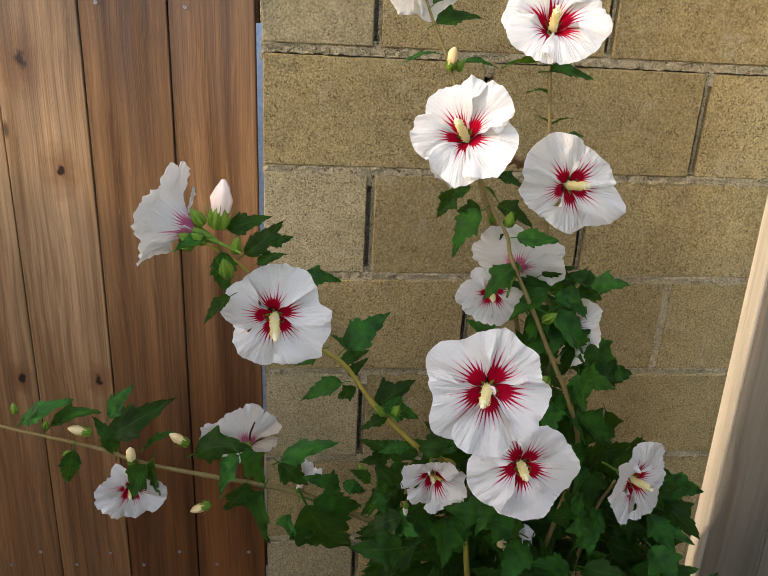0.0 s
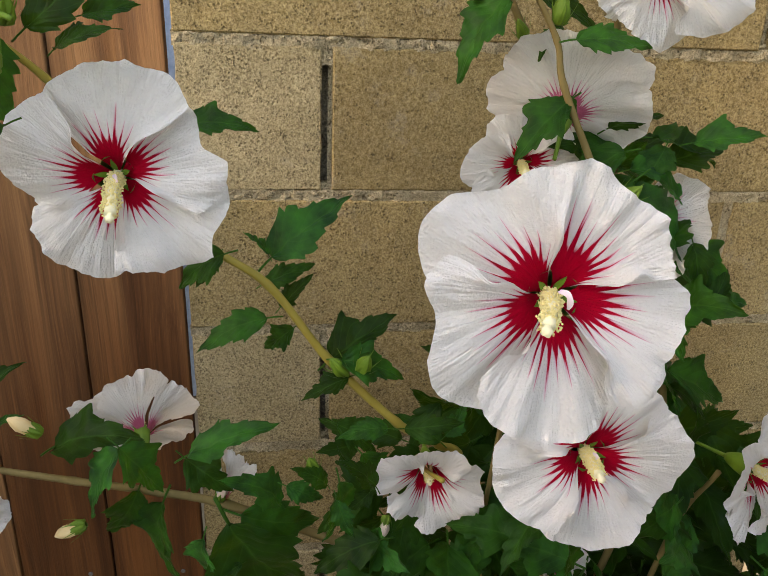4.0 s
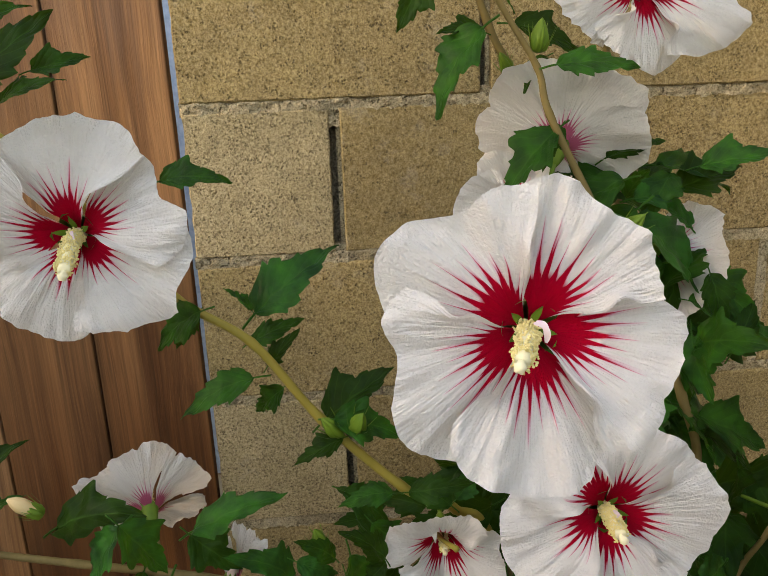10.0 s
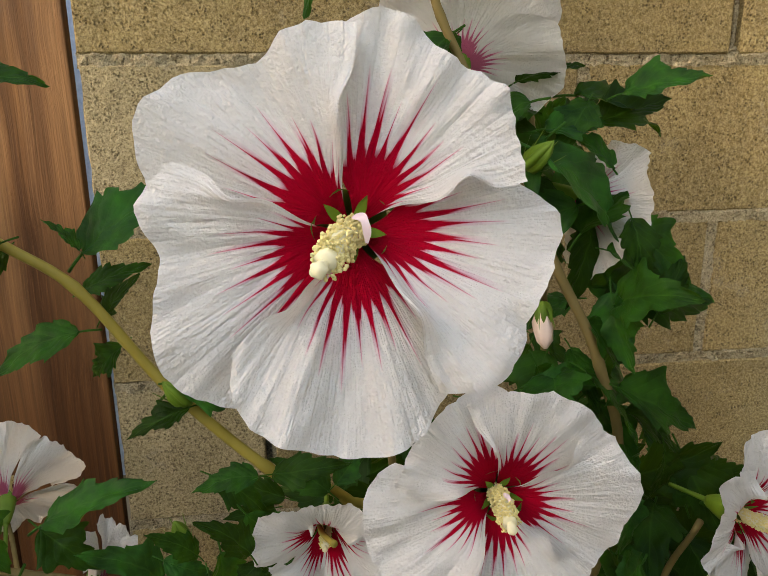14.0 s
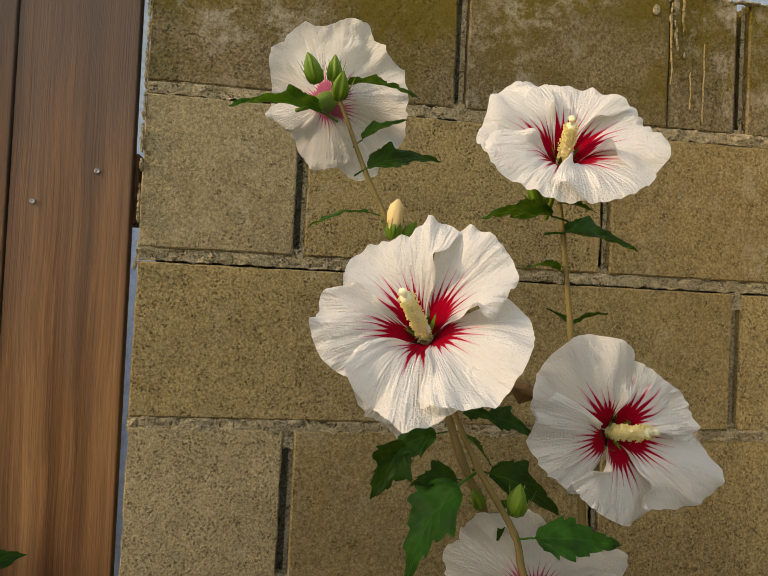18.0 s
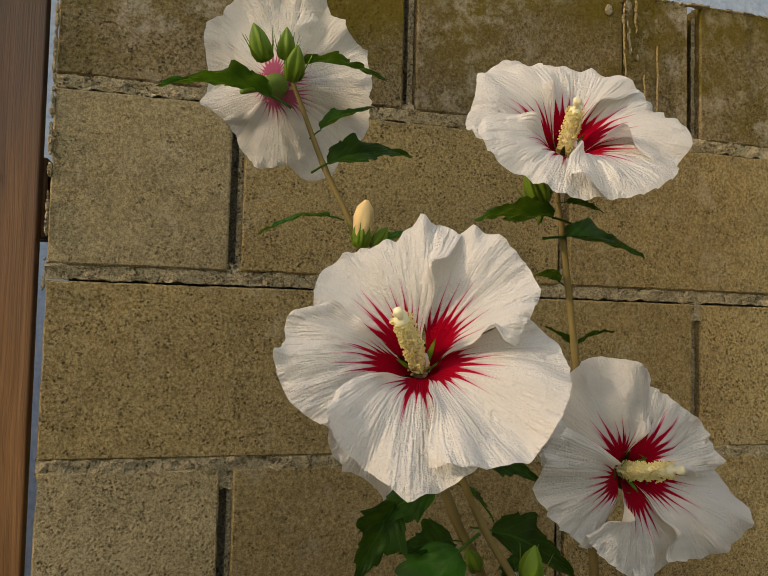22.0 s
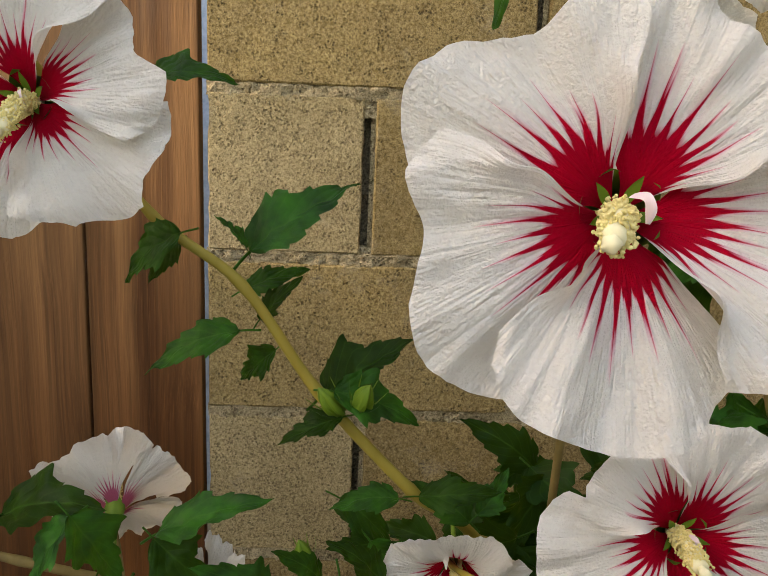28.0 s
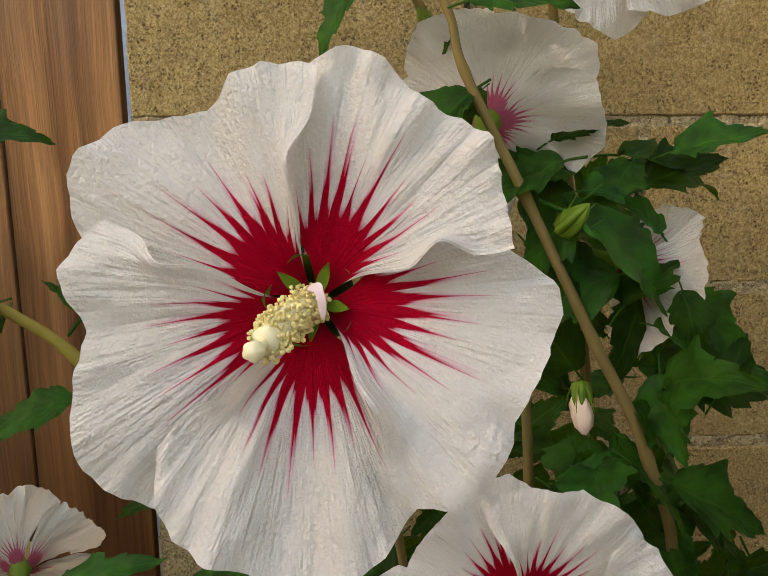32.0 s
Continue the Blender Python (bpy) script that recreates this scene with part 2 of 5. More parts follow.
def petal_material(name, heart_red, blush_red, thin_share, grow=1.0):
    """White petals, an eye with rays that run out along the veins; u across, v from the throat."""
    m = Nodes(name)
    uv = m.node("ShaderNodeUVMap", uv_map="petal")
    sep = m.node("ShaderNodeSeparateXYZ")
    m.link(uv.outputs[0], sep.inputs[0])
    # the eye sits a little to the side that its neighbour covers
    u, v = m.math("SUBTRACT", sep.outputs[0], 0.17), sep.outputs[1]
    rnd = m.random()
    fan = m.node("ShaderNodeCombineXYZ")
    m.link(m.math("ADD", m.math("MULTIPLY", u, 11.0), m.math("MULTIPLY", rnd, 40.0)), fan.inputs[0])
    m.link(m.math("MULTIPLY", v, 0.8), fan.inputs[1])
    wob = m.math("MULTIPLY", m.math("SUBTRACT", m.noise(fan.outputs[0], 1.0, 2), 0.5), 0.9)
    ray = m.math("ADD", m.math("MULTIPLY", u, 5.6), m.math("ADD", wob, rnd))
    near = m.math("ABSOLUTE", m.math("SUBTRACT", m.math("FRACT", ray), 0.5))
    cell = m.node("ShaderNodeTexWhiteNoise", noise_dimensions="1D")
    m.link(m.math("ADD", m.math("FLOOR", ray), m.math("MULTIPLY", rnd, 90.0)), cell.inputs["W"])
    mid = m.math("MAXIMUM", m.math("SUBTRACT", 1.0, m.math("MULTIPLY", m.math("MULTIPLY", u, u), 0.52)), 0.1)
    reach = m.math("MULTIPLY", m.math("ADD", m.math("MULTIPLY", cell.outputs[0], 0.24 * grow), 0.60 * grow), mid)
    root = m.math("MULTIPLY", mid, 0.33 * grow)
    along = m.math("DIVIDE", m.math("SUBTRACT", v, root), m.math("MAXIMUM", m.math("SUBTRACT", reach, root), 0.02))
    left = m.math("MAXIMUM", m.math("SUBTRACT", 1.0, along), 0.0)
    width = m.math("ADD", m.math("MULTIPLY", m.math("POWER", left, 3.6), 0.42), m.math("MULTIPLY", left, 0.075))
    line = m.math("MULTIPLY", m.ramp(m.math("SUBTRACT", width, near), (-0.035, 0.0), (0.05, 1.0)), m.ramp(left, (0.0, 0.0), (0.16, 1.0)))
    fringe = m.math("MULTIPLY", m.ramp(m.math("SUBTRACT", width, near), (-0.16, 0.0), (0.04, 1.0)), m.ramp(left, (0.0, 0.0), (0.45, 1.0)))
    heart = m.ramp(m.math("SUBTRACT", m.math("ADD", root, 0.045), v), (0.0, 0.0), (0.06, 1.0))
    red = m.math("MAXIMUM", line, heart, True)
    haze = m.ramp(m.math("SUBTRACT", m.math("MULTIPLY", reach, 0.95), v), (0.0, 0.0), (0.22, 1.0))
    veins = m.node("ShaderNodeCombineXYZ")
    m.link(m.math("MULTIPLY", u, 17.0), veins.inputs[0])
    m.link(m.math("MULTIPLY", v, 4.0), veins.inputs[1])
    m.link(m.math("MULTIPLY", rnd, 9.0), veins.inputs[2])
    crease = m.noise(veins.outputs[0], 1.0, 3, 0.6)
    white = m.mix(crease, (0.845, 0.84, 0.79), (0.895, 0.89, 0.85))
    blush = m.mix(m.math("MULTIPLY", haze, 0.12), white, (0.85, 0.30, 0.46))
    blush = m.mix(m.math("MULTIPLY", fringe, 0.50), blush, (0.80, 0.13, 0.36))
    crimson = m.mix(m.noise(veins.outputs[0], 2.0, 2), tuple(0.66 * c for c in heart_red), heart_red)
    edge = m.mix(m.ramp(red, (0.0, 0.0), (1.0, 1.0)), blush_red, crimson)
    col = m.mix(red, blush, edge)
    crinkle = m.noise(m.coords(), 700.0, 3, 0.6)
    ribs = m.node("ShaderNodeCombineXYZ")
    m.link(m.math("MULTIPLY", u, 30.0), ribs.inputs[0])
    m.link(m.math("MULTIPLY", v, 1.6), ribs.inputs[1])
    m.link(m.math("MULTIPLY", rnd, 17.0), ribs.inputs[2])
    crease = m.math("ADD", crease, m.math("MULTIPLY", m.noise(ribs.outputs[0], 1.0, 2), 1.05))
    h = m.math("ADD", m.math("MULTIPLY", crease, 0.62), m.math("MULTIPLY", crinkle, 0.66))
    bump = m.bump(h, 0.75, 0.0038)
    m.finish(col, 0.7, 0.12)
    thin = m.node("ShaderNodeBsdfTranslucent")
    m.link(m.mix(0.25, col, (0.95, 0.86, 0.70), "MULTIPLY"), thin.inputs["Color"])
    m.link(bump, thin.inputs["Normal"])
    both = m.node("ShaderNodeMixShader")
    both.inputs[0].default_value = thin_share
    m.link(m.bsdf.outputs[0], both.inputs[1])
    m.link(thin.outputs[0], both.inputs[2])
    m.link(both.outputs[0], m.out.inputs["Surface"])
    return m.mat


def leaf_material(name, dark, light, shine=0.45):
    m = Nodes(name)
    uv = m.node("ShaderNodeUVMap", uv_map="leaf")
    sep = m.node("ShaderNodeSeparateXYZ")
    m.link(uv.outputs[0], sep.inputs[0])
    u, v = sep.outputs[0], sep.outputs[1]
    au = m.math("ABSOLUTE", u)
    rib = m.ramp(au, (0.0, 1.0), (0.07, 0.0))
    side = m.math("SUBTRACT", m.math("MULTIPLY", v, 6.5), m.math("MULTIPLY", au, 2.4))
    sidev = m.ramp(m.math("ABSOLUTE", m.math("SUBTRACT", m.math("FRACT", side), 0.5)), (0.0, 1.0), (0.09, 0.0))
    vein = m.math("MAXIMUM", rib, m.math("MULTIPLY", sidev, 0.5))
    p = m.shifted()
    col = m.mix(m.ramp(m.noise(p, 3.5, 3, 0.6), (0.30, 0.0), (0.78, 1.0)), dark, light)
    tint = m.node("ShaderNodeHueSaturation")
    m.link(m.math("ADD", m.math("MULTIPLY", m.random(), 1.3), 0.5), tint.inputs["Value"])
    m.link(m.math("ADD", m.math("MULTIPLY", m.random(), 0.03), 0.485), tint.inputs["Hue"])
    m.link(col, tint.inputs["Color"])
    col = m.mix(m.math("MULTIPLY", vein, 0.35), tint.outputs[0], (0.06, 0.20, 0.03))
    bump = m.bump(m.math("SUBTRACT", m.math("MULTIPLY", m.noise(p, 30.0, 2), 0.5), m.math("MULTIPLY", m.math("MAXIMUM", rib, m.ramp(m.math("ABSOLUTE", m.math("SUBTRACT", m.math("FRACT", side), 0.5)), (0.0, 1.0), (0.4, 0.0))), 0.45)), 0.6, 0.0012)
    m.finish(col, shine, 0.09)
    thin = m.node("ShaderNodeBsdfTranslucent")
    m.link(m.mix(0.38, col, (0.24, 0.46, 0.02)), thin.inputs["Color"])
    both = m.node("ShaderNodeMixShader")
    both.inputs[0].default_value = 0.30
    m.link(m.bsdf.outputs[0], both.inputs[1])
    m.link(thin.outputs[0], both.inputs[2])
    m.link(both.outputs[0], m.out.inputs["Surface"])
    return m.mat


def mottled(name, a, b, scale=60.0, rough=0.7, bump=0.3, stretch=(1, 1, 1), spec=0.3, metal=0.0):
    m = Nodes(name)
    p = m.shifted(stretch)
    f = m.noise(p, scale, 4, 0.6)
    m.bump(f, bump, 0.0015)
    m.bsdf.inputs["Metallic"].default_value = metal
    return m.finish(m.mix(f, a, b), rough, spec)


BLOCK = concrete("concrete_block", (0.32, 0.210, 0.066), (0.47, 0.330, 0.116), 1.15)
GREY_BLOCK = concrete("grey_block", (0.40, 0.31, 0.15), (0.56, 0.445, 0.245), pores=0.85)
MOSSY = concrete("mossy_block", (0.105, 0.067, 0.020), (0.20, 0.133, 0.046), moss=0.8)
MORTAR = concrete("mortar", (0.46, 0.37, 0.215), (0.68, 0.57, 0.37), 0.8, 1.8)
WALL_CORE = concrete("wall_core", (0.16, 0.145, 0.12), (0.22, 0.2, 0.16))
FENCE_WOOD = timber("fence_wood", (0.118, 0.050, 0.019), (0.36, 0.178, 0.074), (0.032, 0.017, 0.006), foot_dark=0.9)
KNOTTY = timber("knotty_fence_wood", (0.235, 0.123, 0.056), (0.51, 0.302, 0.155), (0.062, 0.029, 0.011), knots=((0.018, 1.202, 0.010), (-0.028, 1.383, 0.012), (0.045, 0.79, 0.007)), ringed=0.25, foot_dark=0.8)
# one fence paint twice: sunlight put into the first colour, shade into the second
SUNLIT_PAINT = timber("sunlit_board_paint", (0.50, 0.45, 0.33), (0.64, 0.58, 0.45), (0.30, 0.25, 0.17), 0.6, ringed=0.0, vary=0.1)
SHADED_PAINT = timber("shaded_board_paint", (0.17, 0.158, 0.128), (0.25, 0.235, 0.190), (0.10, 0.095, 0.08), 0.7, ringed=0.0, vary=0.2)
PETAL = petal_material("petal", (0.66, 0.001, 0.026), (0.80, 0.02, 0.15), 0.30, 0.98)
SMALL_EYE = petal_material("petal_small_eye", (0.66, 0.001, 0.026), (0.80, 0.02, 0.15), 0.30, 0.86)
PETAL_BACK = petal_material("petal_outside", (0.78, 0.17, 0.30), (0.86, 0.50, 0.56), 0.34, 0.56)
PINK_BACK = petal_material("petal_outside_pink", (0.72, 0.06, 0.20), (0.84, 0.30, 0.42), 0.40, 0.90)
LEAF = leaf_material("leaf", (0.003, 0.025, 0.006), (0.020, 0.112, 0.013), 0.38)
YOUNG = mottled("calyx_green", (0.055, 0.135, 0.010), (0.165, 0.285, 0.028), 90, 0.55)
STEM = mottled("green_stem", (0.26, 0.20, 0.030), (0.44, 0.34, 0.070), 70, 0.55, 0.25, (1, 1, 0.3))
BARK = mottled("woody_stem", (0.13, 0.095, 0.030), (0.28, 0.205, 0.075), 90, 0.75, 0.5, (1, 1, 0.3))
POLLEN = mottled("pollen", (0.82, 0.67, 0.24), (0.93, 0.83, 0.44), 700, 0.8, 0.8)
PETALOID = mottled("petaloid_pink", (0.66, 0.50, 0.54), (0.80, 0.68, 0.70), 90, 0.55, 0.2)
CREAM = mottled("stigma_cream", (0.82, 0.75, 0.44), (0.90, 0.85, 0.60), 200, 0.5, 0.2)
BUD = mottled("bud_petal", (0.70, 0.46, 0.18), (0.86, 0.70, 0.40), 120, 0.6, 0.35, (1, 1, 0.25))
PINK_BUD = mottled("pink_bud_petal", (0.80, 0.50, 0.42), (0.88, 0.78, 0.64), 90, 0.6, 0.35, (1, 1, 0.25))
DRY = mottled("dry_flower", (0.07, 0.030, 0.010), (0.40, 0.23, 0.10), 150, 0.8, 0.8)
STEEL = mottled("zinc_screw", (0.16, 0.16, 0.165), (0.30, 0.30, 0.31), 300, 0.5, 0.1, metal=0.9)
STUCCO = mottled("blue_white_stucco", (0.14, 0.25, 0.39), (0.56, 0.66, 0.76), 60, 0.9, 1.0)
LIT_WHITE = mottled("sunlit_corner_white", (0.80, 0.80, 0.78), (0.86, 0.86, 0.84), 30, 0.6, 0.1)
TRIM = mottled("window_frame", (0.05, 0.075, 0.075), (0.08, 0.11, 0.11), 40, 0.5, 0.1)
SOIL = mottled("yard_soil", (0.22, 0.165, 0.105), (0.36, 0.285, 0.19), 14, 0.95, 0.8)
PLASTER = mottled("unseen_plaster", (0.40, 0.37, 0.32), (0.52, 0.48, 0.42), 6, 0.9, 0.5)
GLASS = Nodes("window_glass")
GLASS.bsdf.inputs["Roughness"].default_value = 0.03
GLASS.bsdf.inputs["Base Color"].default_value = (0.10, 0.13, 0.16, 1)
GLASS = GLASS.mat


# ---- mesh helpers ----
def mesh_of(name, verts, faces, material, smooth=True, uvs=None, layer="uv"):
    me = bpy.data.meshes.new(name)
    me.from_pydata([tuple(v) for v in verts], [], faces)
    if uvs is not None:
        lay = me.uv_layers.new(name=layer)
        for loop in me.loops:
            lay.data[loop.index].uv = uvs[loop.vertex_index]
    me.polygons.foreach_set("use_smooth", [smooth] * len(me.polygons))
    me.materials.append(material)
    me.update()
    return me


def link_part(name, me, parent=None, m=None, label=""):
    ob = new(name, me)
    if parent is not None:
        ob.parent = parent
    if m is not None:
        ob.matrix_basis = m
    if label:
        tagged(ob, label)
    return ob


def part(name, bm, material, parent=None, label="", m=None, smooth=False):
    me = bpy.data.meshes.new(name)
    bm.to_mesh(me)
    bm.free()
    me.polygons.foreach_set("use_smooth", [smooth] * len(me.polygons))
    me.materials.append(material)
    return link_part(name, me, parent, m, label)


def box_bm(x0, x1, y0, y1, z0, z1, bevel=0.0, segments=1):
    bm = bmesh.new()
    bmesh.ops.create_cube(bm, size=1.0)
    for v in bm.verts:
        v.co = Vector(((x0 + x1) / 2 + v.co.x * (x1 - x0), (y0 + y1) / 2 + v.co.y * (y1 - y0), (z0 + z1) / 2 + v.co.z * (z1 - z0)))
    if bevel:
        bmesh.ops.bevel(bm, geom=bm.edges[:], offset=bevel, segments=segments, affect="EDGES", profile=0.6)
    return bm


def spline(points, steps=8):
    """A smooth line through the points."""
    p = [Vector(q) for q in points]
    p = [2 * p[0] - p[1], *p, 2 * p[-1] - p[-2]]
    out = []
    for i in range(1, len(p) - 2):
        for k in range(steps):
            t = k / steps
            a, b, c, d = p[i - 1], p[i], p[i + 1], p[i + 2]
            out.append(0.5 * (2 * b + (c - a) * t + (2 * a - 5 * b + 4 * c - d) * t * t + (3 * b - a - 3 * c + d) * t ** 3))
    out.append(p[-2])
    return out


def tube(points, r0, r1, sides=10, knobs=0.0, steps=8):
    """A tapered rod along a smooth line, with slight swellings at its nodes."""
    line = spline(points, steps)
    verts, faces = [], []
    side = Vector((1, 0, 0))
    for i, c in enumerate(line):
        d = (line[min(i + 1, len(line) - 1)] - line[max(i - 1, 0)]).normalized()
        side = (side - d * side.dot(d))
        side = side.normalized() if side.length > 1e-4 else d.orthogonal().normalized()
        up = d.cross(side)
        r = r0 + (r1 - r0) * i / (len(line) - 1)
        r *= 1 + knobs * max(0.0, math.cos(2 * math.pi * i / steps)) ** 8 + 0.05 * noise.noise(c * 90)
        for k in range(sides):
            a = 2 * math.pi * k / sides
            verts.append(c + r * (math.cos(a) * side + math.sin(a) * up))
    for i in range(len(line) - 1):
        for k in range(sides):
            a, b = i * sides + k, i * sides + (k + 1) % sides
            faces.append((a, b, b + sides, a + sides))
    faces += [tuple(range(sides - 1, -1, -1)), tuple(range(len(verts) - sides, len(verts)))]
    return verts, faces


def lathe(profile, sides=12, wobble=0.0, seed=0.0):
    """A solid of revolution about z from (radius, height) pairs."""
    verts, faces = [], []
    for i, (r, z) in enumerate(profile):
        for k in range(sides):
            a = 2 * math.pi * k / sides
            w = 1 + wobble * noise.noise((math.cos(a) * 2 + seed, math.sin(a) * 2, z * 90))
            verts.append(Vector((r * w * math.cos(a), r * w * math.sin(a), z)))
    for i in range(len(profile) - 1):
        for k in range(sides):
            a, b = i * sides + k, i * sides + (k + 1) % sides
            faces.append((a, b, b + sides, a + sides))
    faces.append(tuple(range(len(verts) - sides, len(verts))))
    return verts, faces


def facing(origin, axis, spin=0.0):
    """The pose whose z looks along axis, turned by spin degrees; its y stays as upright as it can."""
    z = Vector(axis).normalized()
    x = Vector((0, 0, 1)).cross(z)
    x = x.normalized() if x.length > 1e-3 else Vector((1, 0, 0))
    y = z.cross(x)
    m = Matrix((x, y, z)).transposed().to_4x4()
    return Matrix.Translation(origin) @ m @ Matrix.Rotation(radians(spin), 4, "Z")


# ---- ground ----
def ground_sheet():
    n, size = 60, 400.0
    verts, faces = [], []
    for i in range(n + 1):
        for j in range(n + 1):
            a, b = (i / n * 2 - 1), (j / n * 2 - 1)
            x, y = size * a ** 5 + 2.0 * a, size * b ** 5 + 2.0 * b
            z = 0.02 * noise.noise((x * 2, y * 2, 0)) + 0.006 * noise.noise((x * 11, y * 11, 3)) - 0.01
            verts.append((x, y, z))
    for i in range(n):
        for j in range(n):
            a = i * (n + 1) + j
            faces.append((a, a + n + 1, a + n + 2, a + 1))
    tagged(link_part("ground", mesh_of("ground", verts, faces, SOIL)), "bare brown yard soil below the shrub", "ground", kind="structure")


ground_sheet()

# ---- the house behind the wall, and unseen blocks added far off to shade the yard ----
HOUSE_Y = 1.25


def house_behind():
    house = tagged(new("house"), "pale blue-white stucco house behind the block wall", "house")
    # wall in four pieces round the window
    for x0, x1, z0, z1 in ((-6.0, 0.442, 0.0, 5.0), (1.13, 1.197, 0.0, 5.0), (0.442, 1.13, 2.46, 5.0), (0.442, 1.13, 0.0, 1.2)):
        part("wall", box_bm(x0, x1, HOUSE_Y, HOUSE_Y + 0.2, z0, z1), STUCCO, house)
    part("wing_wall", box_bm(1.197, 7.0, HOUSE_Y - 0.29, HOUSE_Y + 0.2, 0.0, 5.0), STUCCO, house)
    # sunlit side of the corner, its brightness put into a white strip
    part("corner_trim", box_bm(1.194, 1.255, HOUSE_Y - 0.312, HOUSE_Y - 0.288, 0.0, 5.0, 0.003), LIT_WHITE, house, "white corner strip, sunlight put into its paint")
    window = part("window", box_bm(0.442, 1.13, HOUSE_Y - 0.015, HOUSE_Y + 0.05, 2.41, 2.46, 0.004), TRIM, house, "dark grey-green window frame")
    for x0, x1 in ((0.442, 0.477), (1.095, 1.13)):
        part("frame", box_bm(x0, x1, HOUSE_Y - 0.01, HOUSE_Y + 0.05, 1.2, 2.41, 0.003), TRIM, window)
    part("pane", box_bm(0.477, 1.095, HOUSE_Y + 0.02, HOUSE_Y + 0.026, 1.2, 2.41), GLASS, window)


def sun_blockers():
    """Unseen blocks added some 8 m off towards the sun; their stepped top keeps the low sun off the lower yard."""
    across = Vector((-SUN.y, SUN.x, 0)).normalized()
    away = Vector((SUN.x, SUN.y, 0)).normalized()
    rise = SUN.z / math.hypot(SUN.x, SUN.y)
    dist = 8.0
    house = tagged(new("sun_blocker"), "unseen stepped blocks added towards the sun to shade the yard", "house")
    turn = Matrix((across, -away, Vector((0, 0, 1)))).transposed().to_4x4()
    house.matrix_world = Matrix.Translation(away * dist) @ turn
    # each step is sized to shade or clear certain flowers and boards
    for name, x0, x1, top in (("low_wing", 0.556, 6.0, 1.32), ("low_roof", 0.47, 0.555, 1.45), ("low_fence", 0.20, 0.310, 0.60), ("chimney", 0.311, 0.370, 1.75), ("high_fence", 0.371, 0.469, 1.42), ("porch", 0.14, 0.199, 1.42), ("main_block", 0.045, 0.139, 1.90), ("side_wing", -0.24, 0.044, 1.02), ("back_block", -6.0, -0.241, 4.5)):
        part(name, box_bm(x0, x1, -3.0, 0.0, 0.0, top + rise * dist), PLASTER, house)


house_behind()
sun_blockers()


def added_yard_wall():
    """Added, unseen: closes the yard behind the camera; its height sets how much low sky comes in."""
    wall = tagged(new("added_wall_south"), "plain tan wall added unseen to close the yard", "wall", kind="structure")
    part("panel", box_bm(-4.0, 4.0, -2.85, -2.65, 0.0, 1.5), PLASTER, wall)


added_yard_wall()


# ---- concrete block wall ----
PITCH, COURSE, TOP, LEFT, FACE, DEPTH = 0.2032, 0.2048, 1.829, 0.0100, 0.0, 0.19
JOINT = 0.013
# the wall stands a little askew to the fence; its courses and head joints wander by some millimetres
ASKEW = Matrix.Translation((0.0054, -0.0034, 1.1973)) @ pose(0, 0, 0, 0.62, 0.38, 2.44) @ Matrix.Translation((0, 0, -1.2))
BED_SHIFT = (0.0026, 0.0004, -0.0028, -0.0006, -0.0004, 0.0005)
HEAD_SHIFT = (0.0010, 0.0005, -0.0020, 0.0070, 0.0030)


def block_mesh(name, width, height, seed, material=None):
    """A rough block with slightly chipped edges; its front is the plane y = 0."""
    def stations(size):
        n = max(2, round(size / 0.018))
        return [0.0, 0.003] + [size * i / n for i in range(1, n)] + [size - 0.003, size]

    xs, zs = stations(width), stations(height)
    off = random.Random(seed).random() * 50
    verts, faces = [], []
    for j, z0 in enumerate(zs):
        for i, x0 in enumerate(xs):
            x, z = x0, z0
            y = 0.0012 * noise.noise((x * 25 + off, z * 25, 0))
            rim = i in (0, len(xs) - 1) or j in (0, len(zs) - 1)
            chip = max(0.0, noise.noise((x * 45 + off, z * 45, 7)) - 0.15)
            if rim:
                y += 0.0022 + 0.009 * chip
            n = 0.0035 * chip + 0.0008
            x += n if i == 0 else -n if i == len(xs) - 1 else 0.0
            z += n if j == 0 else -n if j == len(zs) - 1 else 0.0
            verts.append((x, y, z))
    w, nx, nz = len(xs), len(xs) - 1, len(zs) - 1
    for j in range(nz):
        for i in range(nx):
            a = j * w + i
            faces.append((a, a + 1, a + 1 + w, a + w))
    rim = [i for i in range(nx)] + [j * w + nx for j in range(nz)] + [nz * w + i for i in range(nx, 0, -1)] + [j * w for j in range(nz, 0, -1)]
    base = len(verts)
    for r in rim:
        verts.append((verts[r][0], DEPTH, verts[r][2]))
    m = len(rim)
    for k in range(m):
        a, b = rim[k], rim[(k + 1) % m]
        faces.append((b, a, base + k, base + (k + 1) % m))
    faces.append(tuple(range(base, base + m)))
    return mesh_of(name, verts, faces, material or BLOCK, smooth=False)


